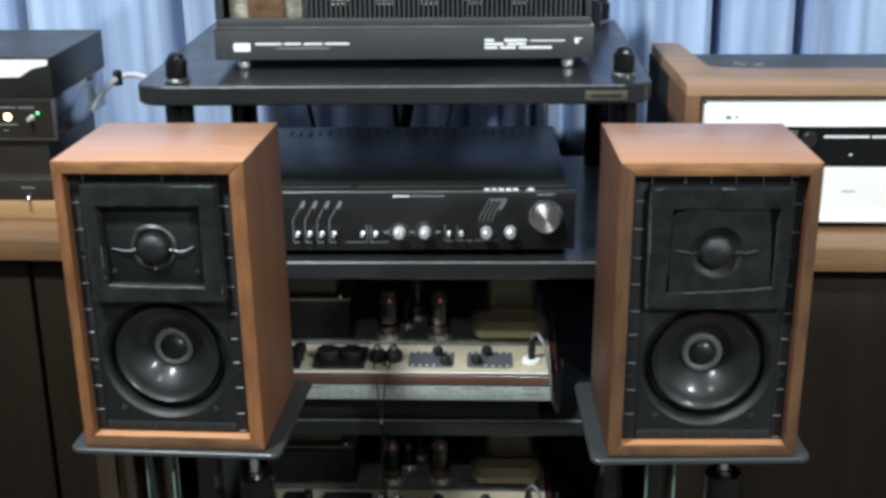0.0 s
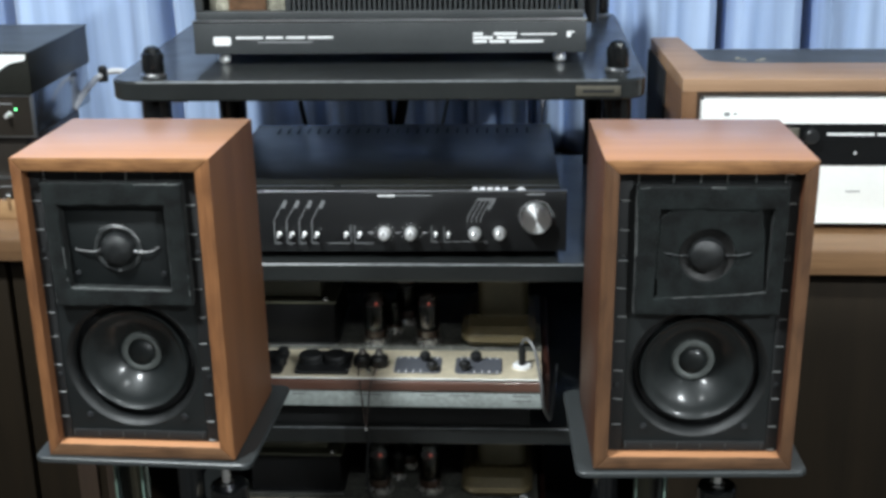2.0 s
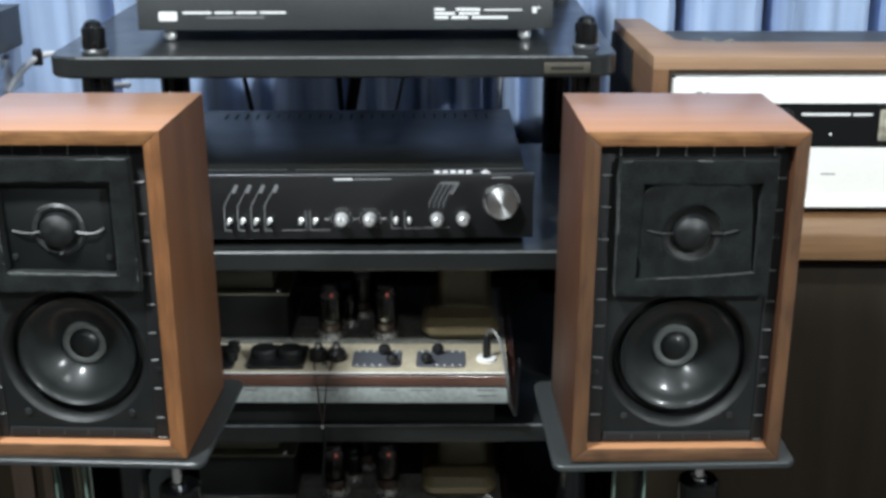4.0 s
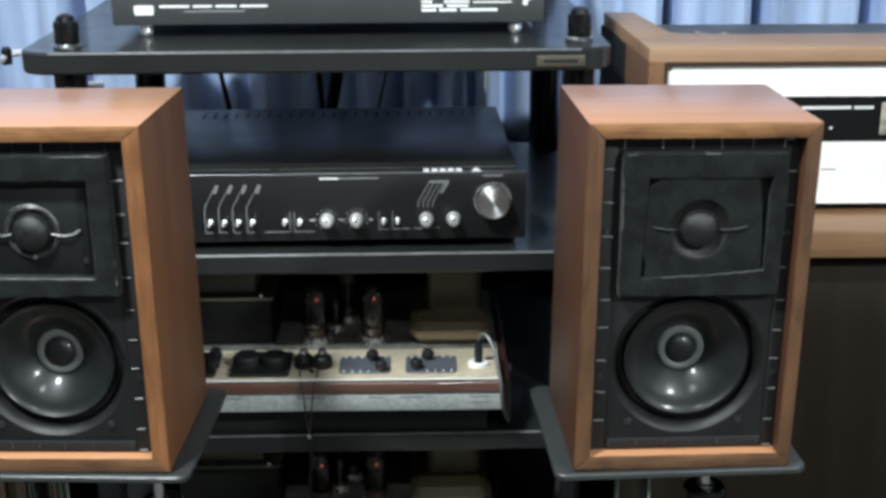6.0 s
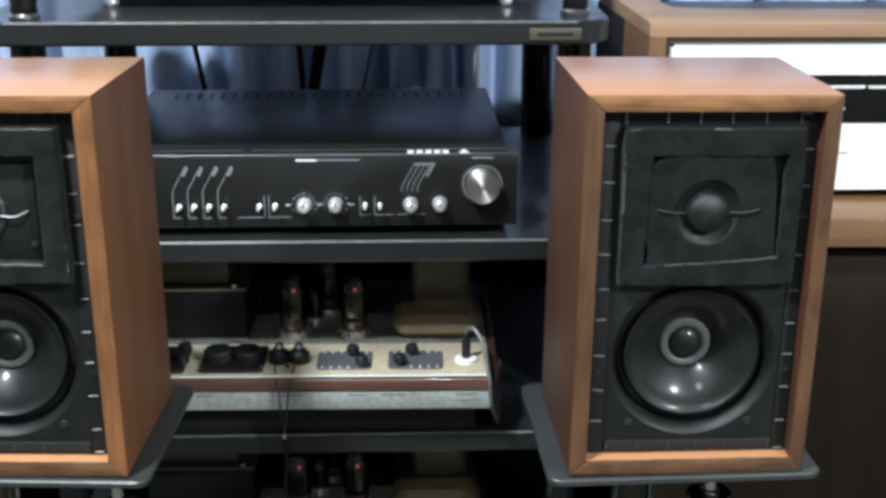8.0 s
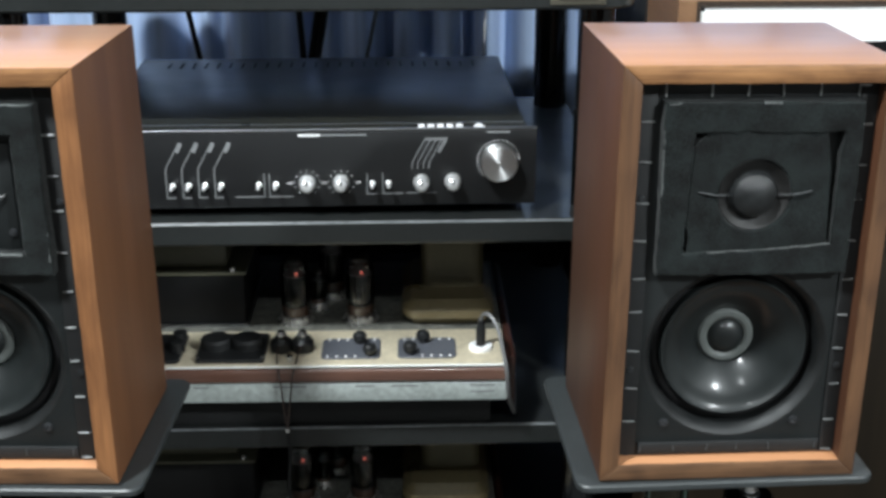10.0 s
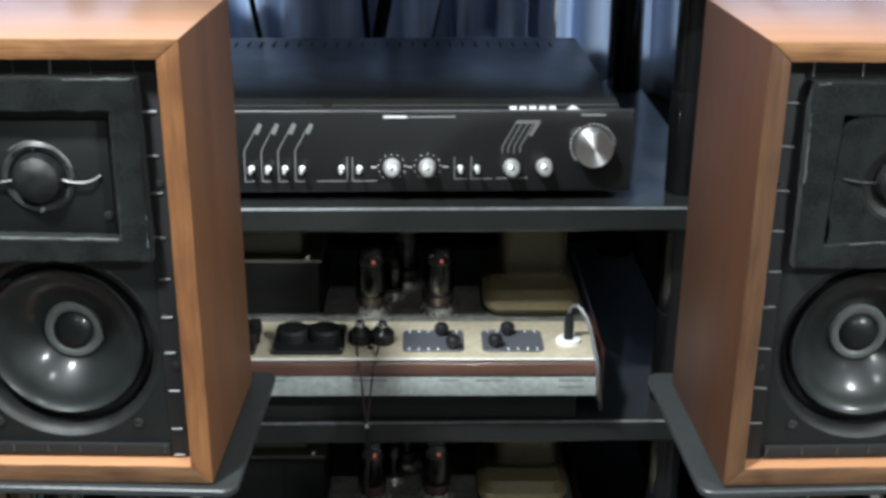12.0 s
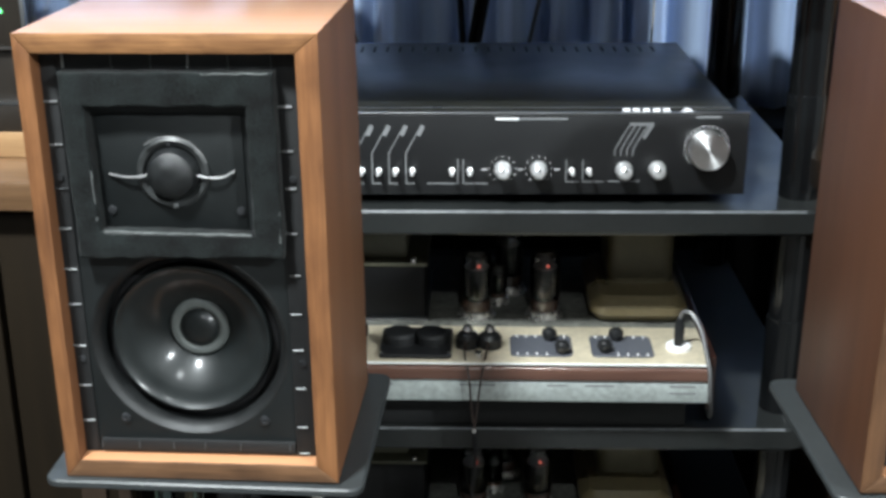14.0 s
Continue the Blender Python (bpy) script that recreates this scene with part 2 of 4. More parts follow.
TILE = plain("grey ceiling board", (0.38, 0.38, 0.37), 0.9, vary=0.05, blotch=2.0)


def spun(name):
    """Turned aluminium: the bright wedges of a lathe-cut face."""
    m = plain(name, (0.92, 0.92, 0.92), 0.40, 1.0, vary=0.05, bump=0)
    nt, b = m.node_tree, m.node_tree.nodes["Principled BSDF"]
    tan = nt.nodes.new("ShaderNodeTangent")
    tan.direction_type, tan.axis = "RADIAL", "Y"
    nt.links.new(tan.outputs[0], b.inputs["Tangent"])
    b.inputs["Anisotropic"].default_value = 0.85
    b.inputs["Anisotropic Rotation"].default_value = 0.25
    return m


SPUN = spun("spun aluminium")


def cloth(name, deep, pale):
    m = bpy.data.materials.new(name)
    m.use_nodes = True
    nt, b = m.node_tree, m.node_tree.nodes["Principled BSDF"]
    co, mp = nt.nodes.new("ShaderNodeTexCoord"), nt.nodes.new("ShaderNodeMapping")
    mp.inputs["Scale"].default_value = (30, 30, 1.2)
    n, weave = nt.nodes.new("ShaderNodeTexNoise"), nt.nodes.new("ShaderNodeTexNoise")
    n.inputs["Scale"].default_value, n.inputs["Detail"].default_value = 1, 3
    weave.inputs["Scale"].default_value = 1200
    nt.links.new(co.outputs["Object"], mp.inputs["Vector"])
    nt.links.new(mp.outputs[0], n.inputs["Vector"])
    nt.links.new(co.outputs["Object"], weave.inputs["Vector"])
    ramp = nt.nodes.new("ShaderNodeValToRGB")
    ramp.color_ramp.elements[0].position, ramp.color_ramp.elements[0].color = 0.3, (*deep, 1)
    ramp.color_ramp.elements[1].position, ramp.color_ramp.elements[1].color = 0.7, (*pale, 1)
    nt.links.new(n.outputs["Fac"], ramp.inputs["Fac"])
    nt.links.new(ramp.outputs[0], b.inputs["Base Color"])
    b.inputs["Roughness"].default_value, b.inputs["Sheen Weight"].default_value = 0.85, 0.3
    bp = nt.nodes.new("ShaderNodeBump")
    bp.inputs["Strength"].default_value, bp.inputs["Distance"].default_value = 0.2, 0.0005
    nt.links.new(weave.outputs["Fac"], bp.inputs["Height"])
    nt.links.new(bp.outputs[0], b.inputs["Normal"])
    return m


CURTAIN = cloth("blue curtain cloth", (0.30, 0.40, 0.60), (0.54, 0.68, 0.94))


# ---------------- building helpers ----------------
def box(bm, x0, x1, y0, y1, z0, z1, bev=0.0, seg=2):
    made = bmesh.ops.create_cube(bm, size=1)["verts"]
    for v in made:
        v.co = ((x0 + x1) / 2 + v.co.x * (x1 - x0), (y0 + y1) / 2 + v.co.y * (y1 - y0), (z0 + z1) / 2 + v.co.z * (z1 - z0))
    if bev:
        edges = list({e for v in made for e in v.link_edges})
        bmesh.ops.bevel(bm, geom=edges, offset=bev, segments=seg, affect="EDGES", profile=0.5)
    return bm


def prism(bm, outline, low, high, axis="y"):
    """A straight solid on an outline of (a, b): in x and z along y, in x and y along z, or in y and z along x."""
    def at(a, b, c):
        return {"y": (a, c, b), "z": (a, b, c), "x": (c, a, b)}[axis]
    front, back = [bm.verts.new(at(a, b, low)) for a, b in outline], [bm.verts.new(at(a, b, high)) for a, b in outline]
    bm.faces.new(front), bm.faces.new(back[::-1])
    for k in range(len(outline)):
        n = (k + 1) % len(outline)
        bm.faces.new((front[n], front[k], back[k], back[n]))
    bmesh.ops.recalc_face_normals(bm, faces=bm.faces)
    return bm


def rounded(x0, x1, y0, y1, r, seg=6):
    pts = []
    for cx, cy, a0 in ((x1 - r, y1 - r, 0), (x0 + r, y1 - r, 90), (x0 + r, y0 + r, 180), (x1 - r, y0 + r, 270)):
        pts += [(cx + r * math.cos(radians(a0 + 90 * k / seg)), cy + r * math.sin(radians(a0 + 90 * k / seg))) for k in range(seg + 1)]
    return pts


def slab(bm, x0, x1, y0, y1, z0, z1, r, bev=0.002):
    """A board with rounded corners in plan and eased edges."""
    inner = rounded(x0 + bev, x1 - bev, y0 + bev, y1 - bev, max(r - bev, 0.0005))
    outer = rounded(x0, x1, y0, y1, r)
    rings = [[bm.verts.new((a, b, z)) for a, b in ring] for ring, z in ((inner, z0), (outer, z0 + bev), (outer, z1 - bev), (inner, z1))]
    bm.faces.new(rings[0][::-1]), bm.faces.new(rings[3])
    for lo, hi in zip(rings, rings[1:]):
        for k in range(len(lo)):
            n = (k + 1) % len(lo)
            bm.faces.new((lo[k], lo[n], hi[n], hi[k]))
    return bm


def lathe(bm, profile, at=(0, 0, 0), axis="z", seg=40):
    """Turns (radius, height) pairs round the axis; along y the height goes to the back."""
    at, rings = Vector(at), []
    for r, h in profile:
        ring = []
        for k in range(seg if r > 1e-6 else 1):
            a = 2 * math.pi * k / seg
            p = (r * math.cos(a), r * math.sin(a), h) if axis == "z" else (r * math.cos(a), h, r * math.sin(a)) if axis == "y" else (h, r * math.cos(a), r * math.sin(a))
            ring.append(bm.verts.new(at + Vector(p)))
        rings.append(ring)
    for lo, hi in zip(rings, rings[1:]):
        for k in range(seg):
            n = (k + 1) % seg
            quad = [lo[k % len(lo)], lo[n % len(lo)], hi[n % len(hi)], hi[k % len(hi)]]
            quad = list(dict.fromkeys(quad))
            if len(quad) > 2:
                bm.faces.new(quad)
    bmesh.ops.recalc_face_normals(bm, faces=bm.faces)
    return bm


def tube(bm, pts, r, seg=8):
    """A round cord through the points, smoothed."""
    pts = [Vector(p) for p in pts]
    path = []
    for k in range(len(pts) - 1):
        a, b, c, d = pts[max(k - 1, 0)], pts[k], pts[k + 1], pts[min(k + 2, len(pts) - 1)]
        for s in range(6):
            t = s / 6
            path.append(0.5 * ((2 * b) + (c - a) * t + (2 * a - 5 * b + 4 * c - d) * t * t + (3 * b - a - 3 * c + d) * t ** 3))
    path.append(pts[-1])
    rings = []
    for k, p in enumerate(path):
        way = (path[min(k + 1, len(path) - 1)] - path[max(k - 1, 0)]).normalized()
        side = way.cross(Vector((0.31, 0.2, 0.93))).normalized()
        up = way.cross(side)
        rings.append([bm.verts.new(p + r * (math.cos(2 * math.pi * j / seg) * side + math.sin(2 * math.pi * j / seg) * up)) for j in range(seg)])
    for lo, hi in zip(rings, rings[1:]):
        for j in range(seg):
            n = (j + 1) % seg
            bm.faces.new((lo[j], lo[n], hi[n], hi[j]))
    bm.faces.new(rings[0][::-1]), bm.faces.new(rings[-1])
    bmesh.ops.recalc_face_normals(bm, faces=bm.faces)
    return bm


def part(name, bm, material, parent=None, label="", smooth=True, at=None):
    """Links a bmesh as one mesh object under its thing or part."""
    me = bpy.data.meshes.new(name)
    bm.to_mesh(me)
    bm.free()
    me.materials.append(material)
    if smooth:
        me.shade_smooth()
        me.set_sharp_from_angle(angle=radians(28))
    ob = new(name, me)
    ob.parent = parent
    if at:
        ob.location = at
    if label:
        ob["label"] = label
    return ob


def thing(name, label, category, place=(0, 0, 0), turn=0.0, group="", kind="", plan=BACK):
    ob = new(name)
    ob.empty_display_size = 0.05
    ob.matrix_basis = plan @ pose(*place, 0, 0, turn)
    return tagged(ob, label, category, group, kind)


def B():
    return bmesh.new()


# ---------------- the room ----------------
def structure(name, bm, material, label):
    ob = part(name, bm, material, None, label, smooth=False)
    ob.matrix_basis = BACK
    return tagged(ob, kind="structure")


structure("floor", box(B(), -2.6, 2.8, -2.4, 2.5, -0.1, 0.0), CARPET, "grey brown carpeted floor under the hi-fi rack")
structure("ceiling", box(B(), -2.6, 2.8, -2.4, 2.5, 2.40, 2.5), TILE, "pale grey ceiling board with round lamps")
structure("wall_north", box(B(), -2.6, 2.8, 2.30, 2.40, 0, 2.4), WALL, "grey painted wall behind the blue curtain")
structure("wall_south", box(B(), -2.6, 2.8, -2.4, -2.3, 0, 2.4), WALL, "plain grey painted wall")
structure("wall_west", box(B(), -2.6, -2.5, -2.3, 2.3, 0, 2.4), WALL, "plain grey painted wall")
structure("wall_east", box(B(), 2.7, 2.8, -2.3, 2.3, 0, 2.4), WALL, "plain grey painted wall")
# A fitting for each lamp, the added last one too.
for spot in LAMP_AT:
    lamp = thing("ceiling_lamp", "round white recessed ceiling lamp, lit", "lamp", (spot[0], spot[1], 2.40), group="ceiling lamps")
    part("rim", lathe(B(), [(0.135, 0.0), (0.155, 0.0), (0.155, -0.012), (0.135, -0.016), (0.135, 0.0)]), WHITE, lamp)
    part("diffuser", lathe(B(), [(0.0, -0.004), (0.135, -0.004)]), LAMP_DISC, lamp)

# Added black blocks: darkness behind the lower shelves, and a stop for curtain light.
structure("dark_block_1", box(B(), -2.5, 0.150, 1.975, 2.30, 0.0, 0.678, 0.004), VOID, "black block added below the curtain to keep the rack's back dark")
structure("dark_block_2", box(B(), 0.152, 2.7, 1.985, 2.30, 0.0, 0.655, 0.004), VOID, "lower black block added beside the rack to keep light out")

# The curtain: wide soft pleats that meet in narrow creases, some deep, some shallow.
bm = B()
cols, rows_z = [], (0.72, 0.80, 0.9, 1.05, 1.3, 1.7, 2.34)
rng = np.random.default_rng(11)
DEEP = [(-0.752, 0.050, 0.016), (-0.595, 0.016, 0.030), (-0.502, 0.050, 0.014), (-0.385, 0.014, 0.022), (-0.310, 0.024, 0.018), (-0.262, 0.030, 0.012), (-0.205, 0.020, 0.016), (-0.150, 0.038, 0.012), (-0.105, 0.022, 0.014), (-0.045, 0.034, 0.013), (0.010, 0.026, 0.013),
        (0.062, 0.040, 0.012), (0.110, 0.024, 0.013), (0.173, 0.030, 0.013), (0.215, 0.022, 0.012), (0.268, 0.018, 0.018),
        (0.345, 0.045, 0.012), (0.405, 0.014, 0.018), (0.468, 0.050, 0.013), (0.530, 0.012, 0.020), (0.631, 0.042, 0.014), (0.700, 0.016, 0.02)]
while DEEP[0][0] > -2.3:
    DEEP.insert(0, (DEEP[0][0] - rng.uniform(0.07, 0.16), rng.uniform(0.012, 0.05), rng.uniform(0.013, 0.028)))
while DEEP[-1][0] < 2.5:
    DEEP.append((DEEP[-1][0] + rng.uniform(0.06, 0.15), rng.uniform(0.012, 0.05), rng.uniform(0.012, 0.026)))
LEAN = [rng.uniform(-0.02, 0.02) for d in DEEP]
for x in np.arange(-2.45, 2.66, 0.003):
    col = []
    for z in (0.6795 if x < 0.156 else 0.657,) + rows_z:
        back = 2.070 + 0.009 * math.sin(9.0 * x + 0.6 * z) + 0.011 * math.sin(31 * x + 1.3 * z + 2 * math.sin(5 * x)) + 0.005 * math.sin(88 * x + 1.6 * z + 3 * math.sin(11 * x))
        for (cx, deep, wide), lean in zip(DEEP, LEAN):
            if deep > 0.04:
                deep, wide = 0.085, wide * 0.46
            u = (x - cx - lean * (z - 0.95)) / wide
            if abs(u) < 4:
                back += deep * 1.7 * (1 - 0.35 * (z - 0.65) * (deep < 0.02)) / (1 + abs(u) ** 2.6)
        col.append(bm.verts.new((x, back, z)))
    cols.append(col)
for a, b in zip(cols, cols[1:]):
    for k in range(len(rows_z)):
        bm.faces.new((a[k], b[k], b[k + 1], a[k + 1]))
curtain = part("curtain", bm, CURTAIN, None, "")
curtain.matrix_basis = BACK
solid = curtain.modifiers.new("thickness", "SOLIDIFY")
solid.thickness = 0.002
tagged(curtain, "light blue cloth curtain hanging in upright folds", "curtain")


# ---------------- sideboards ----------------
def sideboard(x0, x1, y0, y1, top, label, stile_at, joints):
    sb = thing("sideboard", label, "cabinet", ((x0 + x1) / 2, (y0 + y1) / 2, 0), group="sideboards")
    w, d = (x1 - x0) / 2, (y1 - y0) / 2
    part("worktop", box(B(), -w, w, -d, d, top - 0.0285, top, 0.003), OAK_X, sb, "oiled oak board with an eased edge")
    part("body", box(B(), -w + 0.012, w - 0.012, -d + 0.04, d, 0.06, top - 0.030, 0.002), DARK_Z, sb)
    part("plinth", box(B(), -w + 0.03, w - 0.03, -d + 0.07, d - 0.02, 0.0, 0.06), MATT, sb)
    cuts = [-w + 0.014] + [c - (x0 + x1) / 2 for c in joints] + [w - 0.014]
    for a, b in zip(cuts, cuts[1:]):
        part("door", box(B(), a + 0.003, b - 0.003, -d + 0.022, -d + 0.039, 0.07, top - 0.038, 0.0025), DARK_Z, sb)
    if stile_at:
        part("stile", box(B(), *stile_at, -d + 0.014, -d + 0.021, 0.065, top - 0.033, 0.002), DARK_STILE, sb)
        part("stile", box(B(), stile_at[1] + 0.012, stile_at[1] + 0.025, -d + 0.014, -d + 0.021, 0.065, top - 0.033, 0.002), DARK_STILE, sb)
    return sb


sideboard(-1.70, -0.455, 1.576, 1.96, 0.704, "dark brown sideboard with an oiled oak top, carrying black hi-fi units", (0.5565, 0.5825), (-1.42, -1.02, -0.581))
sideboard(0.205, 1.75, 1.476, 1.83, 0.7365, "dark brown sideboard with an oiled oak top, carrying a wood-cased receiver", None, (0.86, 1.30))

# ---------------- the rack ----------------
RX0, RX1, RY0, RY1 = -0.2995, 0.2815, -0.222, 0.247
SHELF_Z = (0.093, 0.299, 0.505, 0.709, 0.9165)
rack = thing("hifi_rack", "black lacquered hi-fi rack with five shelves on round posts", "rack", (-0.098, 1.7156, 0), turn=1.6)
for z in SHELF_Z:
    board = part("shelf", slab(B(), RX0, RX1, RY0, RY1, z - 0.022, z, 0.032, 0.0022), SHELF_TOP, rack)
    # Pale strip along the shelf's front edge, painting in its highlight.
    part("worn_edge", prism(B(), [(RY0 + 0.0003, z - 0.0017), (RY0 + 0.0017, z - 0.0003), (RY0 + 0.0026, z - 0.0010), (RY0 + 0.0010, z - 0.0026)], RX0 + 0.033, RX1 - 0.033, "x"), EDGE_GLINT, board, "pale strip painted as the front edge's highlight")
POSTS = [(-0.2535, -0.196), (-0.2600, 0.208), (0.2520, -0.176), (0.2590, 0.206)]
for px, py in POSTS:
    part("foot", lathe(B(), [(0, 0.0), (0.004, 0.0), (0.012, 0.022), (0.016, 0.024), (0.016, 0.069), (0, 0.069)], (px, py, 0), seg=24), BLACK, rack)
    for low, high in zip(SHELF_Z, SHELF_Z[1:]):
        sleeve = [(0.0175, low), (0.0175, low + 0.088), (0.0172, low + 0.0900), (0.0160, low + 0.0905), (0.0160, high - 0.0222)] if py < 0 else [(0.0196, low), (0.0196, high - 0.0222)]
        part("post", lathe(B(), [(0, low), *sleeve, (0.0, high - 0.0222)], (px, py, 0), seg=28), GLOSS, rack)
    cap = part("finial", lathe(B(), [(0, 0.004), (0.0120, 0.004), (0.0122, 0.0240), (0.0114, 0.0268), (0.0098, 0.0275), (0.0082, 0.0315), (0.0045, 0.0338), (0, 0.0345)], (px, py, SHELF_Z[-1]), seg=28), GLOSS, rack)
    part("ring", lathe(B(), [(0.0, 0.0005), (0.0138, 0.0005), (0.0141, 0.003), (0.0118, 0.0052), (0, 0.0052)], (px, py, SHELF_Z[-1]), seg=28), STEEL, cap, "steel ring")
badge = part("badge", box(B(), 0.205, 0.252, RY0 - 0.0014, RY0 + 0.001, 0.8990, 0.9100, 0.0006), BRASS, rack, "dull brass maker's plate")
part("lettering", box(B(), 0.212, 0.245, RY0 - 0.0018, RY0 - 0.0012, 0.9030, 0.9060), MATT, badge)


# ---------------- bookshelf loudspeakers ----------------
def felt_fence(parent, outer, inner, front, back, seed):
    """A fence of felt strips between two outlines of (u, v): soft front edges, wavy sides, a lumpy face."""
    bm = B()
    rings = [[bm.verts.new((u, y, v)) for u, v in line] for line, y in ((outer, back), (outer, front), (inner, front), (inner, back))]
    n = len(outer)
    for lo, hi in zip(rings, rings[1:]):
        for k in range(n):
            bm.faces.new((lo[k], lo[(k + 1) % n], hi[(k + 1) % n], hi[k]))
    bmesh.ops.recalc_face_normals(bm, faces=bm.faces)
    bmesh.ops.subdivide_edges(bm, edges=[ed for ed in bm.edges if ed.calc_length() > 0.035], cuts=20, use_grid_fill=True)
    rim = [ed for ed in bm.edges if max(v.co.y for v in ed.verts) < front + 0.0002 and len(ed.link_faces) == 2 and ed.calc_face_angle(0) > 0.6]
    bmesh.ops.bevel(bm, geom=rim, offset=0.0020, segments=3, affect="EDGES", profile=0.55)
    for v in bm.verts:
        p = v.co * 105 + Vector((seed, 2 * seed, 0))
        v.co.x += 0.0008 * noise.noise(p) + 0.0005 * noise.noise(p * 3.1)
        v.co.z += 0.0008 * noise.noise(p + Vector((3, 1, 7))) + 0.0005 * noise.noise(p * 3.1 + Vector((5, 1, 2)))
        if v.co.y < back - 0.001:
            v.co.y += 0.0009 * noise.noise(p * 0.8 + Vector((9, 2, 4))) + 0.0004 * noise.noise(p * 4)
    return part("felt_fence", bm, FELT, parent, "thick black felt fence with soft edges")


def fray(parent, a, b, y, r, seed):
    """A ragged edge of torn felt from a to b, paled to paint in caught light."""
    pts = []
    for j in range(17):
        s = j / 16
        p = Vector((a[0] + s * (b[0] - a[0]), y, a[1] + s * (b[1] - a[1])))
        pts.append(p + 0.0006 * Vector((noise.noise(p * 210 + Vector((seed, 0, 0))), noise.noise(p * 230), noise.noise(p * 170 + Vector((4, seed, 4))))))
    part("frayed_edge", tube(B(), pts, r, 6), FELT_WORN_LIT, parent, "frayed felt edge, paled as its highlight")


def loudspeaker(place, turn, roll, open_felt, mid, label):
    W, H, D, T, F = 0.188, 0.305, 0.156, 0.0125, 0.0145        # F: how far the baffle lies behind the front edges
    sp = thing("loudspeaker", label, "loudspeaker", group="pair of loudspeakers")
    sp.matrix_basis = pose(*place, 0, roll, turn)
    h = W / 2
    e = 0.0007
    # The right cabinet takes the wood copies with shade in their colour.
    upright, lipping = (TEAK_SHADED, EDGE_Z) if open_felt else (TEAK_DIM, EDGE_DIM)
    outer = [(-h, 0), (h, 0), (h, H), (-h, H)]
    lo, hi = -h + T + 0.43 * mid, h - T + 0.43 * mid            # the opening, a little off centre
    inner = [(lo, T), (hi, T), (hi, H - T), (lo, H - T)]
    for k, (name, m) in enumerate((("bottom_panel", TEAK_LIT), ("side_panel", upright), ("top_panel", TEAK_LIT), ("side_panel", upright))):
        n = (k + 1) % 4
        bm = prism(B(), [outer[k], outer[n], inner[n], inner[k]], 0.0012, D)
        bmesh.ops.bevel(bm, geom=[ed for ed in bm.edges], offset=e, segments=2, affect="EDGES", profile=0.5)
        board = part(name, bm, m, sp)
        # The front lipping, its inner edge slightly worn and uneven.
        bm = prism(B(), [outer[k], outer[n], inner[n], inner[k]], 0.0, 0.0014)
        bmesh.ops.subdivide_edges(bm, edges=[ed for ed in bm.edges if ed.calc_length() > 0.1], cuts=28)
        bmesh.ops.bevel(bm, geom=[ed for ed in bm.edges if max(v.co.y for v in ed.verts) < 0.0001 and len(ed.link_faces) == 2 and ed.calc_face_angle(0) > 0.6], offset=0.0008, segments=2, affect="EDGES", profile=0.5)
        for v in bm.verts:
            p = v.co * 60 + Vector((7 * k + 31 * mid, 0, 3 * k))
            if max(abs(v.co.x) - (h - 0.002), abs(v.co.z - H / 2) - (H / 2 - 0.002)) < 0:
                v.co.x += 0.0004 * noise.noise(p * 2.3)
                v.co.z += 0.0004 * noise.noise(p * 2.3 + Vector((2, 5, 8)))
        part("edge_veneer", bm, (EDGE_SHADED, lipping, EDGE_X, lipping)[k], board, "worn orange-brown edge veneer")
    part("back_panel", box(B(), -h + T, h - T, D - 0.014, D - 0.002, T, H - T), TEAK_SHADED, sp)
    # Baffle with a bevelled cut-out for the woofer.
    bm = B()
    cu, cv, seg = mid, 0.0935, 64
    ring = [bm.verts.new((cu + 0.0672 * math.cos(2 * math.pi * k / seg), F, cv + 0.0672 * math.sin(2 * math.pi * k / seg))) for k in range(seg)]
    rim = []
    for k in range(seg):
        a = 2 * math.pi * k / seg
        c, s = math.cos(a), math.sin(a)
        reach = min((hi - cu) / c if c > 1e-9 else (cu - lo) / -c if c < -1e-9 else 9, (H - T - cv) / s if s > 1e-9 else (cv - T) / -s if s < -1e-9 else 9)
        rim.append(bm.verts.new((cu + reach * c, F, cv + reach * s)))
    for k in range(seg):
        n = (k + 1) % seg
        bm.faces.new((ring[k], ring[n], rim[n], rim[k]))
    for x, z in inner:
        c = bm.verts.new((x, F, z))
        near = sorted(range(seg), key=lambda k: (rim[k].co - c.co).length)[:2]
        bm.faces.new((c, rim[near[0]], rim[near[1]]))
    bmesh.ops.recalc_face_normals(bm, faces=bm.faces)
    part("baffle", bm, BAFFLE, sp, smooth=False)
    # Woofer: bevelled rim, black surround, doped cone with a rolled edge, pale ring and dark dust cap.
    wf = part("woofer", lathe(B(), [(0.0676, F + 0.0002), (0.0672, F - 0.0002), (0.0655, F), (0.0630, F + 0.0020), (0.0610, F + 0.0050), (0.0602, F + 0.0080), (0.0598, F + 0.022)], (cu, 0, cv), "y", 96), GREY_RING, sp, "round woofer with a shiny doped cone")
    cz = cv + 0.0020
    part("surround", lathe(B(), [(0.0600, F + 0.0140), (0.0575, F + 0.0125), (0.0545, F + 0.0124), (0.0515, F + 0.0145)], (cu, 0, cz - 0.001), "y", 72), RUBBER, wf)
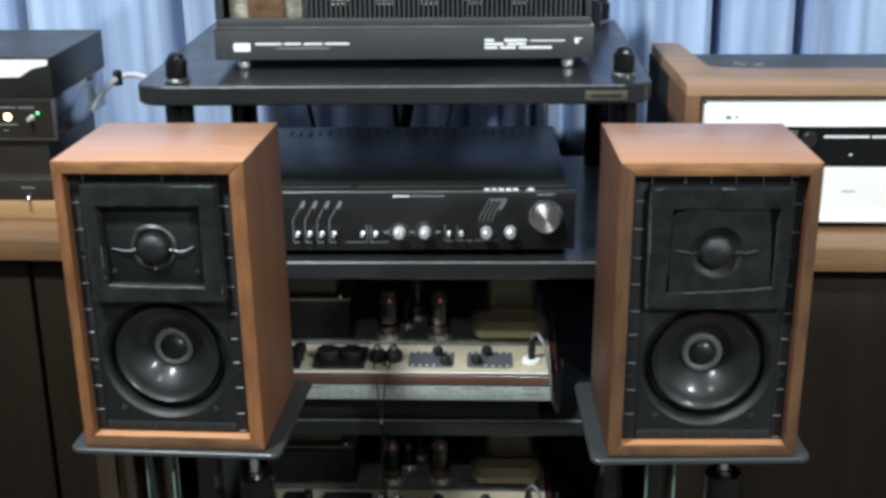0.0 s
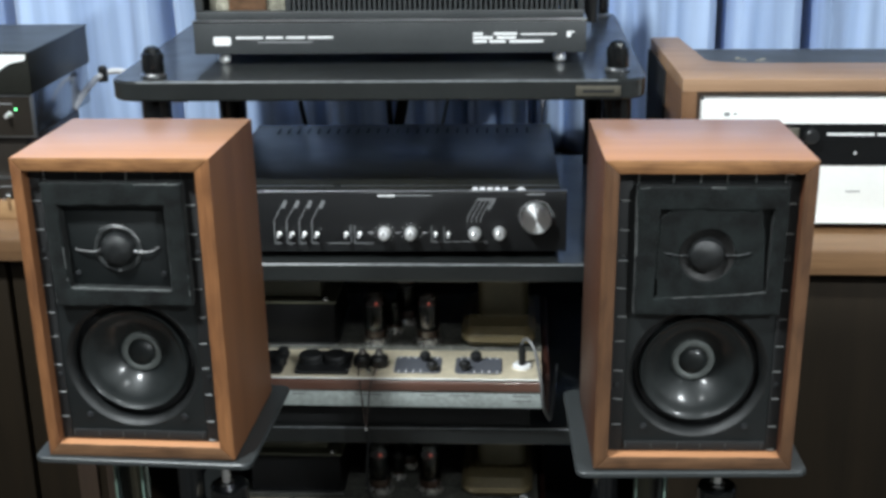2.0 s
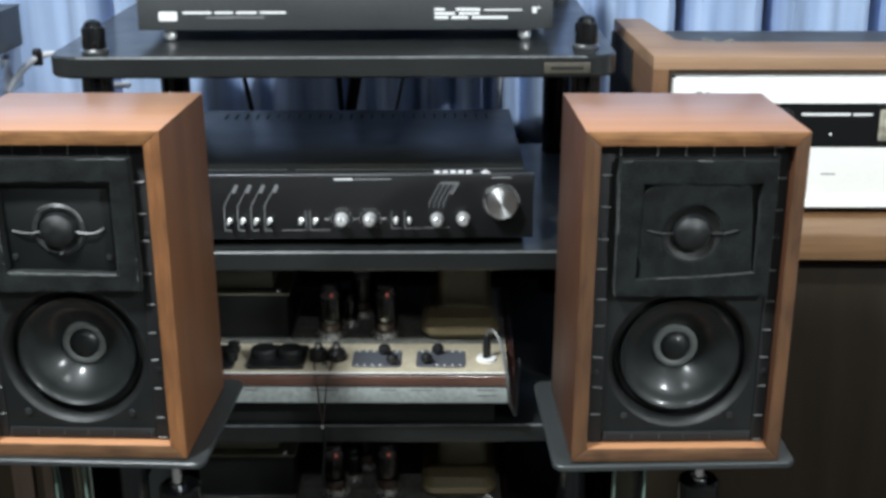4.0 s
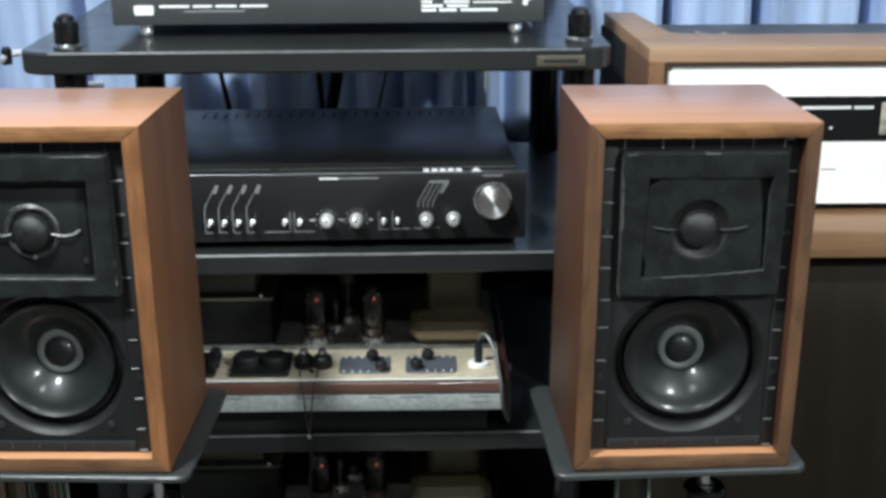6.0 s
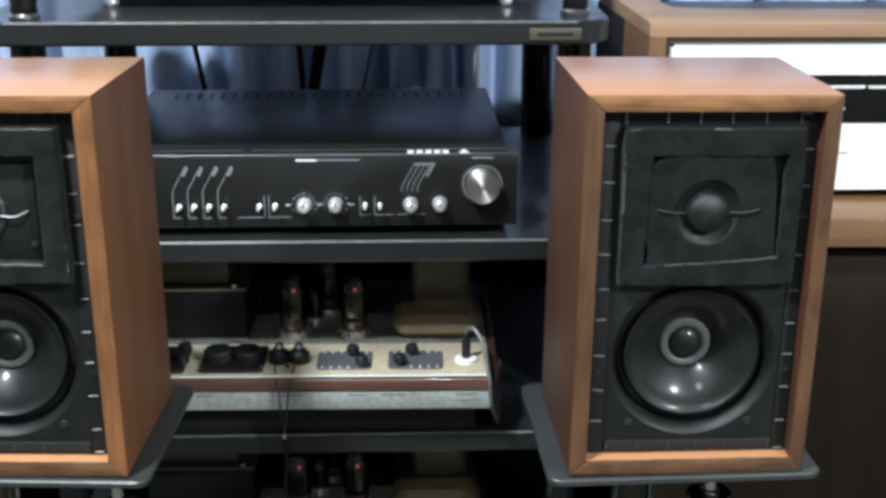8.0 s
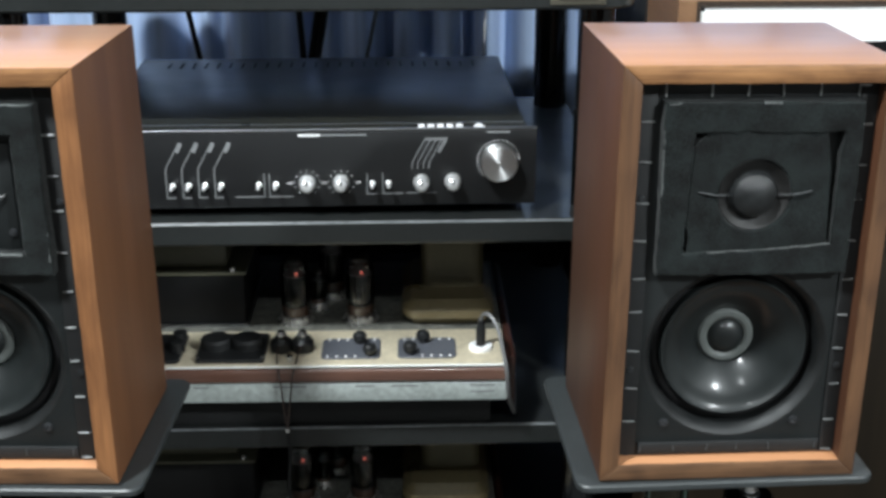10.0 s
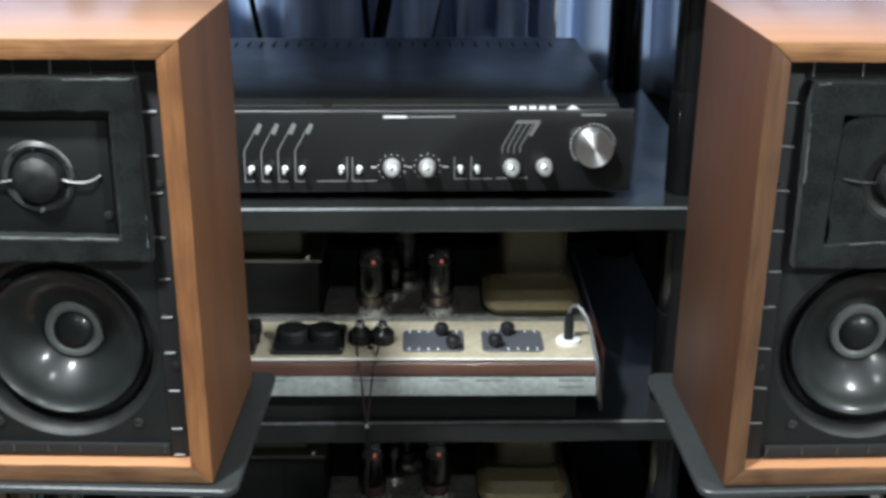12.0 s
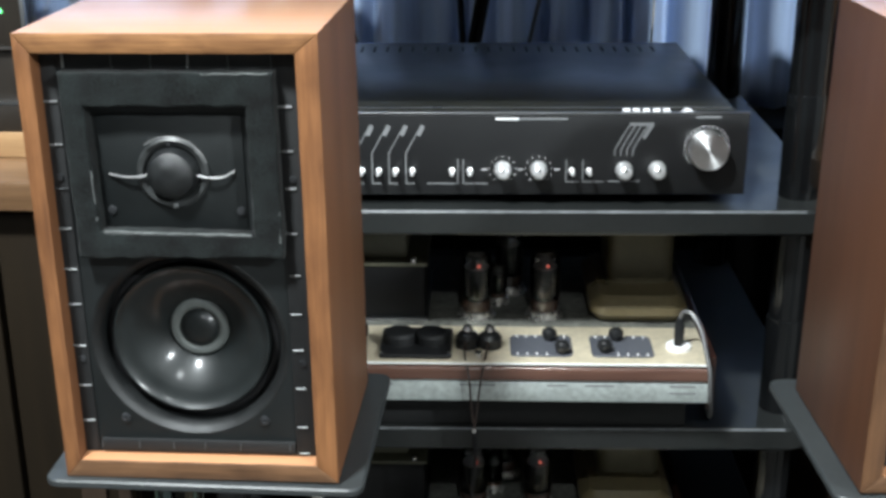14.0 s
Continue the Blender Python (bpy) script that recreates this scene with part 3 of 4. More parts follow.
    part("cone", lathe(B(), [(0.0536, F + 0.0150), (0.0535, F + 0.0088), (0.0533, F + 0.0062), (0.0527, F + 0.0052), (0.0519, F + 0.0053), (0.0509, F + 0.0062), (0.0497, F + 0.0073), (0.0480, F + 0.0084), (0.0455, F + 0.0095), (0.0430, F + 0.0103), (0.0400, F + 0.0116), (0.0360, F + 0.0143), (0.0310, F + 0.0180), (0.0260, F + 0.0225), (0.0215, F + 0.0275), (0.0180, F + 0.0330)], (cu, 0, cz), "y", 96), CONE, wf)
    part("cap_ring", lathe(B(), [(0.0210, F + 0.0300), (0.0207, F + 0.0272), (0.0190, F + 0.0254), (0.0160, F + 0.0252), (0.0140, F + 0.0262), (0.0132, F + 0.0280)], (cu, 0, cz), "y", 56), CAP, wf, "pale ring round the dust cap")
    part("dust_cap", lathe(B(), [(0.0138, F + 0.0275), (0.0122, F + 0.0252), (0.0085, F + 0.0230), (0.0040, F + 0.0220), (0.0, F + 0.0217)], (cu, 0, cz - 0.001), "y", 44), CONE, wf)
    for su in (-0.0485, 0.0475):
        part("screw", lathe(B(), [(0.0034, F - 0.0002), (0.0032, F - 0.0016), (0.0014, F - 0.0020), (0.0010, F - 0.0012), (0, F - 0.0012)], (cu + su, 0, 0.0390), "y", 18), SCREW, wf, "blackened screw head")
    # Tweeter behind its pierced dome guard.
    tu, tv = cu, 0.2142
    tw = part("tweeter", box(B(), tu - 0.047, tu + 0.046, F - 0.0014, F + 0.0002, 0.1765, 0.252, 0.0006), BAFFLE, sp, "dome tweeter under a round guard")
    part("rim", lathe(B(), [(0.0232, F - 0.0013), (0.0232, F - 0.0028), (0.0215, F - 0.0042), (0.0192, F - 0.0036), (0.0180, F - 0.0018)] if open_felt else [(0.0256, F - 0.0010), (0.0254, F - 0.0066), (0.0244, F - 0.0072), (0.0215, F - 0.0056), (0.0190, F - 0.0036), (0.0165, F - 0.0030)], (tu, 0, tv), "y", 56), TWEETER_RING if open_felt else RECESS, tw, "" if open_felt else "dark brown ring round the dome")
    part("guard", lathe(B(), [(0.0168, F - 0.0012), (0.0165, F - 0.0048), (0.0145, F - 0.0092), (0.0100, F - 0.0122), (0.0048, F - 0.0136), (0, F - 0.0139)], (tu, 0, tv), "y", 48), GUARD, tw, "black pierced dome guard")
    for sgn, ends in ((-1, (0.0413, -0.0010)), (1, (0.0398, 0.0016))):
        part("lead", tube(B(), [(tu + sgn * 0.0162, F - 0.0050, tv - 0.0008), (tu + sgn * 0.0225, F - 0.0056, tv - 0.0020), (tu + sgn * 0.0320, F - 0.0048, tv - 0.0020), (tu + sgn * ends[0], F - 0.0022, tv + ends[1])] if open_felt else [(tu + sgn * 0.0160, F - 0.0052, tv - 0.0005), (tu + sgn * 0.0205, F - 0.0078, tv + 0.0004), (tu + sgn * 0.0260, F - 0.0100, tv + 0.0010), (tu + sgn * 0.0330, F - 0.0098, tv + 0.0022), (tu + sgn * 0.0390, F - 0.0092, tv + 0.0033)], 0.00085 if open_felt else 0.0006, 6), CABLE_GREY if open_felt else STAPLE_DULL, tw, "grey lead-out wire")
        if open_felt:
            part("screw", lathe(B(), [(0.0030, F - 0.0013), (0.0028, F - 0.0026), (0.001, F - 0.0030), (0, F - 0.0024)], (tu + sgn * 0.0420, 0, 0.1890), "y", 16), SCREW, tw)
    if open_felt:
        part("lead", tube(B(), [(tu + 0.0243 * math.sin(radians(a)), F - 0.0062, tv + 0.0005 + 0.0243 * math.cos(radians(a))) for a in range(-40, 86, 14)], 0.00042, 6), CABLE_GREY, tw, "thin wire bowed over the dome")
        part("lug", lathe(B(), [(0.0016, F - 0.0036), (0.0014, F - 0.0056), (0, F - 0.0058)], (tu + 0.0006, 0, tv - 0.0208), "y", 10), STAPLE, tw)
        part("lug", lathe(B(), [(0.0015, F - 0.0036), (0.0012, F - 0.0050), (0, F - 0.0052)], (tu - 0.0008, 0, tv + 0.0192), "y", 10), SCREW, tw)
    # Felt fence round the tweeter: four strips, overlapping a little at the corners.
    deep = F - 0.0125 if open_felt else F - 0.0105
    if open_felt:
        fo = [(-0.0632, 0.1592), (0.0700, 0.1612), (0.0696, 0.2806), (-0.0646, 0.2802)]
        fi = [(-0.0474, 0.1778), (0.0512, 0.1764), (0.0514, 0.2596), (-0.0500, 0.2590)]
        felt_fence(sp, [(cu + u, v) for u, v in fo], [(cu + u, v) for u, v in fi], deep, F - 0.0004, 1)
        for a, b, r, seed in (((-0.0455, 0.1770), (0.0495, 0.1760), 0.0013, 1), ((-0.0430, 0.1777), (-0.0190, 0.1768), 0.0011, 6), ((0.0250, 0.2796), (0.0670, 0.2798), 0.0007, 2), ((-0.0490, 0.1850), (-0.0497, 0.2180), 0.0007, 3), ((0.0684, 0.171), (0.0688, 0.192), 0.0006, 4)):
            fray(sp, (cu + a[0], a[1]), (cu + b[0], b[1]), deep + 0.0007, r, seed)
    else:
        fo = [(-0.0642, 0.1575), (0.0000, 0.1572), (0.0690, 0.1575), (0.0700, 0.2580), (0.0692, 0.2790), (0.0, 0.2794), (-0.0660, 0.2794), (-0.0650, 0.2200)]
        fi = [(-0.0470, 0.1737), (0.0050, 0.1756), (0.0555, 0.1795), (0.0563, 0.2500), (0.0565, 0.2582), (0.0, 0.2584), (-0.0440, 0.2584), (-0.0454, 0.2200)]
        felt_fence(sp, [(cu + u, v) for u, v in fo], [(cu + u, v) for u, v in fi], deep, F - 0.0004, 3)
        # The pad lies round the dome, cut out for it; it leaves a gap beside one strip and nicks at two corners.
        pad = [(-0.0440, 0.1700), (-0.0300, 0.1690), (0.0250, 0.1720), (0.0540, 0.1750), (0.0502, 0.2360), (0.0476, 0.2500), (0.0450, 0.2630), (-0.0335, 0.2630), (-0.0350, 0.2580), (-0.0500, 0.2450), (-0.0500, 0.1990), (-0.0430, 0.1860)]
        bm = B()
        lip, hole = [], []
        for k in range(72):
            a = 2 * math.pi * k / 72
            c, q = math.cos(a), math.sin(a)
            for (x0, z0), (x1, z1) in zip(pad, pad[1:] + pad[:1]):
                x0, z0, x1, z1 = x0, z0 - tv, x1, z1 - tv
                det = c * (z1 - z0) - q * (x1 - x0)
                if abs(det) > 1e-12:
                    far = (x0 * (z1 - z0) - z0 * (x1 - x0)) / det
                    along = ((far * c - x0) * (x1 - x0) + (far * q - z0) * (z1 - z0)) / ((x1 - x0) ** 2 + (z1 - z0) ** 2)
                    if far > 0 and -1e-9 <= along <= 1 + 1e-9:
                        lip.append((far * c, far * q))
                        break
            hole.append((0.0252 * c, 0.0252 * q))
        lift = 0.0009
        loops = [[bm.verts.new((cu + x * f, y, tv + z * f)) for x, z in loop] for loop, f, y in ((lip, 1.0, F - 0.0014), (lip, 1.0, deep + 0.0012 + lift), (lip, 0.985, deep + 0.0012), (hole, 1.05, deep + 0.0012), (hole, 1.0, deep + 0.0012 + lift), (hole, 0.94, F - 0.0014))]
        for near, far in zip(loops, loops[1:]):
            for k in range(72):
                n = (k + 1) % 72
                bm.faces.new((near[k], near[n], far[n], far[k]))
        for v in bm.verts:
            if v.co.y < F - 0.002:
                v.co.y += 0.0014 * (0.252 - v.co.z) / 0.08 + 0.0003 * noise.noise(v.co * 120)
        bmesh.ops.recalc_face_normals(bm, faces=bm.faces)
        part("felt_pad", bm, FELT, sp, "flat felt pad pressed round the dome")
        for a, b, r, seed in (((-0.0300, 0.1738), (0.0230, 0.1768), 0.0005, 1), ((0.0230, 0.1768), (0.0550, 0.1795), 0.0006, 2), ((-0.0648, 0.2600), (-0.0642, 0.2150), 0.0006, 3), ((0.0000, 0.2788), (0.0120, 0.2786), 0.0010, 5), ((-0.0630, 0.278), (-0.0550, 0.2786), 0.0006, 6)):
            fray(sp, (cu + a[0], a[1]), (cu + b[0], b[1]), deep + 0.0006, r, seed)
    # Battens round the baffle, with their staples.
    for a, b in ((lo + 0.0002, cu - 0.0690), (cu + 0.0690, hi - 0.0002)):
        batten = part("fixing_strip", box(B(), a, b, F - 0.0014, F - 0.0003, T + 0.001, H - T - 0.0022, 0.0004), MATT, sp)
        for v in (0.2105, 0.0830):
            part("screw", lathe(B(), [(0.0026, F - 0.0013), (0.0024, F - 0.0024), (0.0009, F - 0.0027), (0, F - 0.0022)], ((a + b) / 2, 0, v), "y", 14), SCREW, batten)
    part("fixing_strip", box(B(), cu - 0.0686, cu + 0.0686, F - 0.0014, F - 0.0003, 0.2812, H - T - 0.0022, 0.0004), MATT, sp)
    part("fixing_strip", box(B(), cu - 0.0665, cu + 0.0680, F - 0.0030, F - 0.0003, 0.0150, 0.0238, 0.0008), MATT, sp)
    side = box(B(), -0.0044, 0.0044, -0.0006, 0.0006, -0.0008, 0.0008, 0.0003, 1)
    up = box(B(), -0.0006, 0.0006, -0.0006, 0.0006, -0.0050, 0.0050, 0.0002, 1)
    first = {}
    rise = 0.0 if open_felt else 0.0045
    spots = [("side", cu + 0.0740, v + rise) for v in (0.2572, 0.2288, 0.2042, 0.1742, 0.1452, 0.1180, 0.0921, 0.0640, 0.0350, 0.0150 - rise)]
    spots += [("side", cu - 0.0744, v + rise) for v in (0.2600, 0.2321, 0.2030, 0.1758, 0.1478, 0.1229, 0.0928, 0.0635, 0.0369)]
    spots += [("up", cu + u, 0.2862) for u in (-0.0640, -0.0330, -0.0085, 0.0150, 0.0400, 0.0665)]
    spots += [("low", cu + u, 0.0196) for u in (-0.0655, -0.0400, -0.0160, 0.0060, 0.0300, 0.0650)]
    for j, (kind, u, v) in enumerate(spots):
        at = (u + 0.0012 * noise.noise(Vector((u * 90, v * 70, 1))), F - (0.0034 if kind == "low" else 0.0018), v)
        shape = "side" if kind == "side" else "up"
        if shape not in first:
            first[shape] = part("staple", side if shape == "side" else up, STAPLE, sp, at=at)
            continue
        ob = first[shape].copy()
        scene.collection.objects.link(ob)
        ob.location = at
        ob.rotation_euler = (0, 0.16 * noise.noise(Vector((u * 300, v * 170, 5))), 0)
        ob.scale = ((0.82 if u > 0 else 1) + 0.2 * noise.noise(Vector((j, 1, 2))), 1, 0.5 if kind == "low" else (1 if kind == "up" else 0.75) + 0.2 * noise.noise(Vector((j, 7, 2))))
        if u < 0 and kind == "side" and v > 0.16 and open_felt or kind == "low" or kind == "up" and open_felt:
            ob.material_slots[0].link = "OBJECT"
            ob.material_slots[0].material = STAPLE_DULL if kind == "low" or noise.noise(Vector((u * 400, v * 230, 2))) > -0.15 else STAPLE
    if not open_felt:
        stray = first["side"].copy()
        scene.collection.objects.link(stray)
        stray.location, stray.scale = (cu + 0.0700, F - 0.0030, 0.2890), (0.8, 1, 1)
    return sp


loudspeaker((-0.3039, 1.2315, 0.6651), -2.8, -0.5, True, -0.0046, "teak bookshelf loudspeaker without grille, felt fence round its tweeter")
loudspeaker((0.2320, 1.2227, 0.6654), 2.1, 0.6, False, 0.0020, "teak bookshelf loudspeaker without grille, felt pad round its tweeter")


def speaker_stand(place, turn, top, px, py):
    """A steel top plate carried by a round post and an upright glass blade."""
    st = thing("speaker_stand", "dark grey steel loudspeaker stand with glass blade and black post", "stand", place, turn, group="loudspeaker stands", plan=Matrix())
    part("top_plate", slab(B(), -0.109, 0.111, -0.004, 0.178, top - 0.0068, top - 0.0008, 0.010, 0.0012), PLATE, st)
    part("post", lathe(B(), [(0, 0.018), (0.0195, 0.018), (0.0195, top - 0.050), (0.0175, top - 0.048), (0, top - 0.048)], (px, py + 0.006, 0), seg=32), GLOSS, st)
    part("bolt", lathe(B(), [(0, top - 0.048), (0.008, top - 0.048), (0.008, top - 0.044), (0.0048, top - 0.043), (0.0048, top - 0.0068), (0, top - 0.0068)], (px - 0.001, py + 0.002, 0), seg=20), CHROME, st, "chrome bolt under the plate")
    part("blade", box(B(), -0.046, -0.014, 0.042, 0.052, 0.019, top - 0.0072, 0.001), GREEN_GLASS, st, "upright green-edged glass blade")
    # Pale green strips paint in the lamp light caught on the blade's edges.
    for gx, gw in ((-0.0455, 0.0009), (-0.0170, 0.0011)):
        part("edge_streak", box(B(), gx - gw, gx + gw, 0.0395, 0.0416, 0.0195, top - 0.0075, 0.0005), GLASS_GLINT, st, "pale strip painted as light on the glass edge")
    part("base_plate", slab(B(), -0.130, 0.130, -0.05, 0.21, 0.002, 0.018, 0.012, 0.002), PLATE, st)
    return st


speaker_stand((-0.3044, 1.2300, 0), -2.8, 0.6648, 0.074, 0.036)
speaker_stand((0.2308, 1.2227, 0), 2.1, 0.6651, 0.0385, 0.050)


# ---------------- preamplifier on the second shelf ----------------
pre = thing("preamplifier", "flat black preamplifier with chrome levers and a spun aluminium knob", "amplifier", (-0.0983, 1.5165, 0.7106), 2.0)
part("chassis", box(B(), -0.198, 0.198, 0.004, 0.325, 0.009, 0.074, 0.0012), LID, pre)
face = part("front_panel", box(B(), -0.2045, 0.2045, -0.006, 0.0035, 0.0075, 0.0775, 0.0008), BLACK, pre, "black front panel with grey line print")
part("top_edge", box(B(), -0.2045, 0.2045, -0.0064, -0.0035, 0.0767, 0.0787, 0.0003, 1), STEEL, face, "bright polished top edge")
part("top_seam", box(B(), -0.196, 0.196, 0.028, 0.0295, 0.0738, 0.0748), STEEL, pre)
for sx in (-0.17, 0.17):
    for sy in (0.03, 0.29):
        part("foot", lathe(B(), [(0, -0.0015), (0.011, -0.0015), (0.013, 0.0075), (0.0, 0.0085)], (sx, sy, 0.0002), seg=20), RUBBER, pre)
for k in range(26):
    part("vent_slot", box(B(), -0.165 + 0.0132 * k, -0.1625 + 0.0132 * k, 0.275, 0.300, 0.0736, 0.0745), MATT, pre)
PX, PZ, PY = 0.099, 0.709, -0.0062          # panel places below are world x and z


def bar(bm, x0, x1, z0, z1, proud=0.0002):
    return box(bm, x0 + PX, x1 + PX, PY - proud, PY + 0.0006, z0 - PZ, z1 - PZ)


def stroke(bm, pts, w):
    """A flat printed line through (x, z) points."""
    for (x0, z0), (x1, z1) in zip(pts, pts[1:]):
        dx, dz = x1 - x0, z1 - z0
        n = math.hypot(dx, dz)
        ox, oz = -dz / n * w / 2, dx / n * w / 2
        prism(bm, [(x0 + ox + PX, z0 + oz - PZ), (x1 + ox + PX, z1 + oz - PZ), (x1 - ox + PX, z1 - oz - PZ), (x0 - ox + PX, z0 - oz - PZ)], PY - 0.0002, PY + 0.0006)


for sx in (-0.217, -0.2028, -0.1886, -0.1744):
    bm = B()
    stroke(bm, [(sx + 0.002, 0.7262), (sx - 0.0055, 0.7262), (sx - 0.0055, 0.753), (sx + 0.0075, 0.7765)], 0.0009)
    part("line_print", bm, GREY_PRINT, face, smooth=False)
    bm = B()
    stroke(bm, [(sx + 0.0050, 0.7680), (sx + 0.0090, 0.7765)], 0.0040)
    part("line_print", bm, GREY_PRINT, face, smooth=False)
for pts in ([(-0.162, 0.7263), (-0.1362, 0.7263), (-0.1362, 0.7475)], [(-0.111, 0.7263), (-0.1318, 0.7263), (-0.1318, 0.7475)],
            [(-0.0345, 0.7278), (-0.0453, 0.7278), (-0.0453, 0.7470)], [(-0.0135, 0.7278), (-0.0312, 0.7278), (-0.0312, 0.7470)], [(-0.010, 0.7282), (0.0165, 0.7282)]):
    bm = B()
    stroke(bm, pts, 0.0009)
    part("line_print", bm, GREY_PRINT, face, smooth=False)
for k in range(4):
    bm = B()
    x0 = -0.005 + 0.005 * k
    stroke(bm, [(x0, 0.7505), (x0, 0.7560), (x0 + 0.0100, 0.7745), (x0 + 0.0125, 0.7785)], 0.0010)
    part("line_print", bm, GREY_PRINT, face, smooth=False)
bm = B()
stroke(bm, [(0.0065, 0.7775), (0.0265, 0.7775)], 0.0026)
stroke(bm, [(0.0185, 0.7655), (0.0250, 0.7770)], 0.0030)
part("line_print", bm, GREY_PRINT, face, smooth=False)
part("lettering", bar(B(), -0.105, -0.0855, 0.7812, 0.7832), WHITE, face, smooth=False)
part("lettering", bar(B(), -0.0845, -0.045, 0.7815, 0.7829), GREY_PRINT, face, smooth=False)
part("lettering", bar(B(), 0.061, 0.0815, 0.7826, 0.7842), GREY_PRINT, face, smooth=False)
# Maker's mark on the top edge: plain blocks and a wedge.
for k in range(5):
    part("mark", box(B(), 0.0006 + 0.0083 * k + PX, 0.0068 + 0.0083 * k + PX, -0.0030, 0.0010, 0.0776, 0.0806, 0.0007), CABLE_WHITE, face, smooth=False)
part("mark", prism(B(), [(0.0490 + PX, 0.0776), (0.0605 + PX, 0.0776), (0.0555 + PX, 0.0808), (0.0530 + PX, 0.0808)], -0.0030, 0.0010), CABLE_WHITE, face, smooth=False)


def lever(x, z):
    lv = part("lever", lathe(B(), [(0.0028, 0.0), (0.0028, -0.0012), (0.0014, -0.002), (0.0013, -0.007), (0.0018, -0.010), (0.0018, -0.0118), (0.0011, -0.0128), (0, -0.0131)], (0, 0, 0), "y", 16), NICKEL, pre, "small chrome lever", at=(x + PX, PY, z - PZ))
    part("slot", box(B(), -0.0026, 0.0026, -0.0004, 0.0004, -0.0062, 0.0034, 0.0002, 1), GLOSS, lv)


for x in (-0.217, -0.2028, -0.1886, -0.1744, -0.1412, -0.1262, -0.0405, -0.0262):
    lever(x, 0.7375)


def small_knob(x, z, ticks):
    kn = part("knob", lathe(B(), [(0.0074, 0), (0.0074, -0.002), (0.0066, -0.0035), (0.0063, -0.0095), (0.0055, -0.0123), (0.0038, -0.0140), (0, -0.0149)], (0, 0, 0), "y", 32), NICKEL, pre, "small chrome knob", at=(x + PX, PY, z - PZ))
    part("pointer", box(B(), -0.0006, 0.0006, -0.0153, -0.0130, 0.002, 0.0058), BLACK, kn)
    if ticks:
        bm = B()
        for a in range(-140, 141, 28):
            s, c = math.sin(radians(a)), math.cos(radians(a))
            box(bm, 0.0112 * s - 0.0004, 0.0112 * s + 0.0004, -0.0003, 0.0004, 0.0112 * c - 0.0004, 0.0112 * c + 0.0004)
        for sgn in (-1, 1):
            box(bm, sgn * 0.0152 - 0.0022, sgn * 0.0152 + 0.0022, -0.0003, 0.0004, -0.0004, 0.0004)
        part("scale_dots", bm, WHITE, kn, smooth=False)


small_knob(-0.0985, 0.7385, True)
small_knob(-0.0683, 0.7385, True)
small_knob(0.0032, 0.7380, False)
small_knob(0.0310, 0.7385, False)
vol = part("volume_knob", lathe(B(), [(0.0160, 0), (0.0160, -0.0125), (0.0154, -0.0142), (0.0140, -0.0148), (0, -0.0148)], (0, 0, 0), "y", 64), SPUN, pre, "large spun aluminium volume knob", at=(0.0715 + PX, PY, 0.7570 - PZ))
bm = B()
for a in range(-132, 133, 12):
    s, c = math.sin(radians(a)), math.cos(radians(a))
    box(bm, 0.0186 * s - 0.0005, 0.0186 * s + 0.0005, -0.0003, 0.0004, 0.0186 * c - 0.0005, 0.0186 * c + 0.0005)
part("scale_dots", bm, WHITE, vol, smooth=False)


# ---------------- valve amplifier, two alike on the lower shelves ----------------
def valve(parent, x, y, z, tall, r, lit):
    """One output valve: chrome socket, brown base, glass bulb, dark anode, silvered top, a red glow under it."""
    v = part("valve", lathe(B(), [(r * 0.90, tall * 0.24), (r * 1.0, tall * 0.30), (r * 1.02, tall * 0.62), (r * 0.94, tall * 0.82), (r * 0.62, tall * 0.95), (r * 0.25, tall * 0.99), (0, tall)], (0, 0, 0), seg=28), GLASS, parent, "glass output valve", at=(x, y, z))
    part("socket", lathe(B(), [(r * 1.28, 0.0), (r * 1.28, 0.0014), (r * 1.14, 0.0026), (r * 1.08, 0.0062), (r * 1.0, 0.0070), (0, 0.0070)], seg=32), SOCKET, v, "chrome valve socket")
    part("base", lathe(B(), [(0, 0.0071), (r * 0.93, 0.0071), (r * 0.95, tall * 0.235), (r * 0.90, tall * 0.255), (0, tall * 0.255)], seg=28), BAKELITE, v, "brown moulded base")
    bm = B()
    lathe(bm, [(0, tall * 0.27), (r * 0.50, tall * 0.27), (r * 0.50, tall * 0.70), (0, tall * 0.70)], seg=20)
    for sgn in (-1, 1):
        box(bm, sgn * r * 0.62 - r * 0.14, sgn * r * 0.62 + r * 0.14, -0.0006, 0.0006, tall * 0.28, tall * 0.69)
    part("anode", bm, ANODE, v)
    part("spacer", lathe(B(), [(0, tall * 0.705), (r * 0.84, tall * 0.705), (r * 0.84, tall * 0.718), (0, tall * 0.718)], seg=24), MICA, v, "pale mica spacer")
    part("getter", lathe(B(), [(r * 0.66, tall * 0.905), (r * 0.52, tall * 0.945), (r * 0.25, tall * 0.972), (0, tall * 0.980)], seg=24), GETTER, v, "silvered getter patch")
    if lit:
        part("heater", lathe(B(), [(r * 0.10, tall * 0.722), (r * 0.13, tall * 0.735), (r * 0.08, tall * 0.755), (0, tall * 0.760)], (r * 0.15, -r * 0.35, 0), seg=12), HEATER, v, "glowing red heater tip")


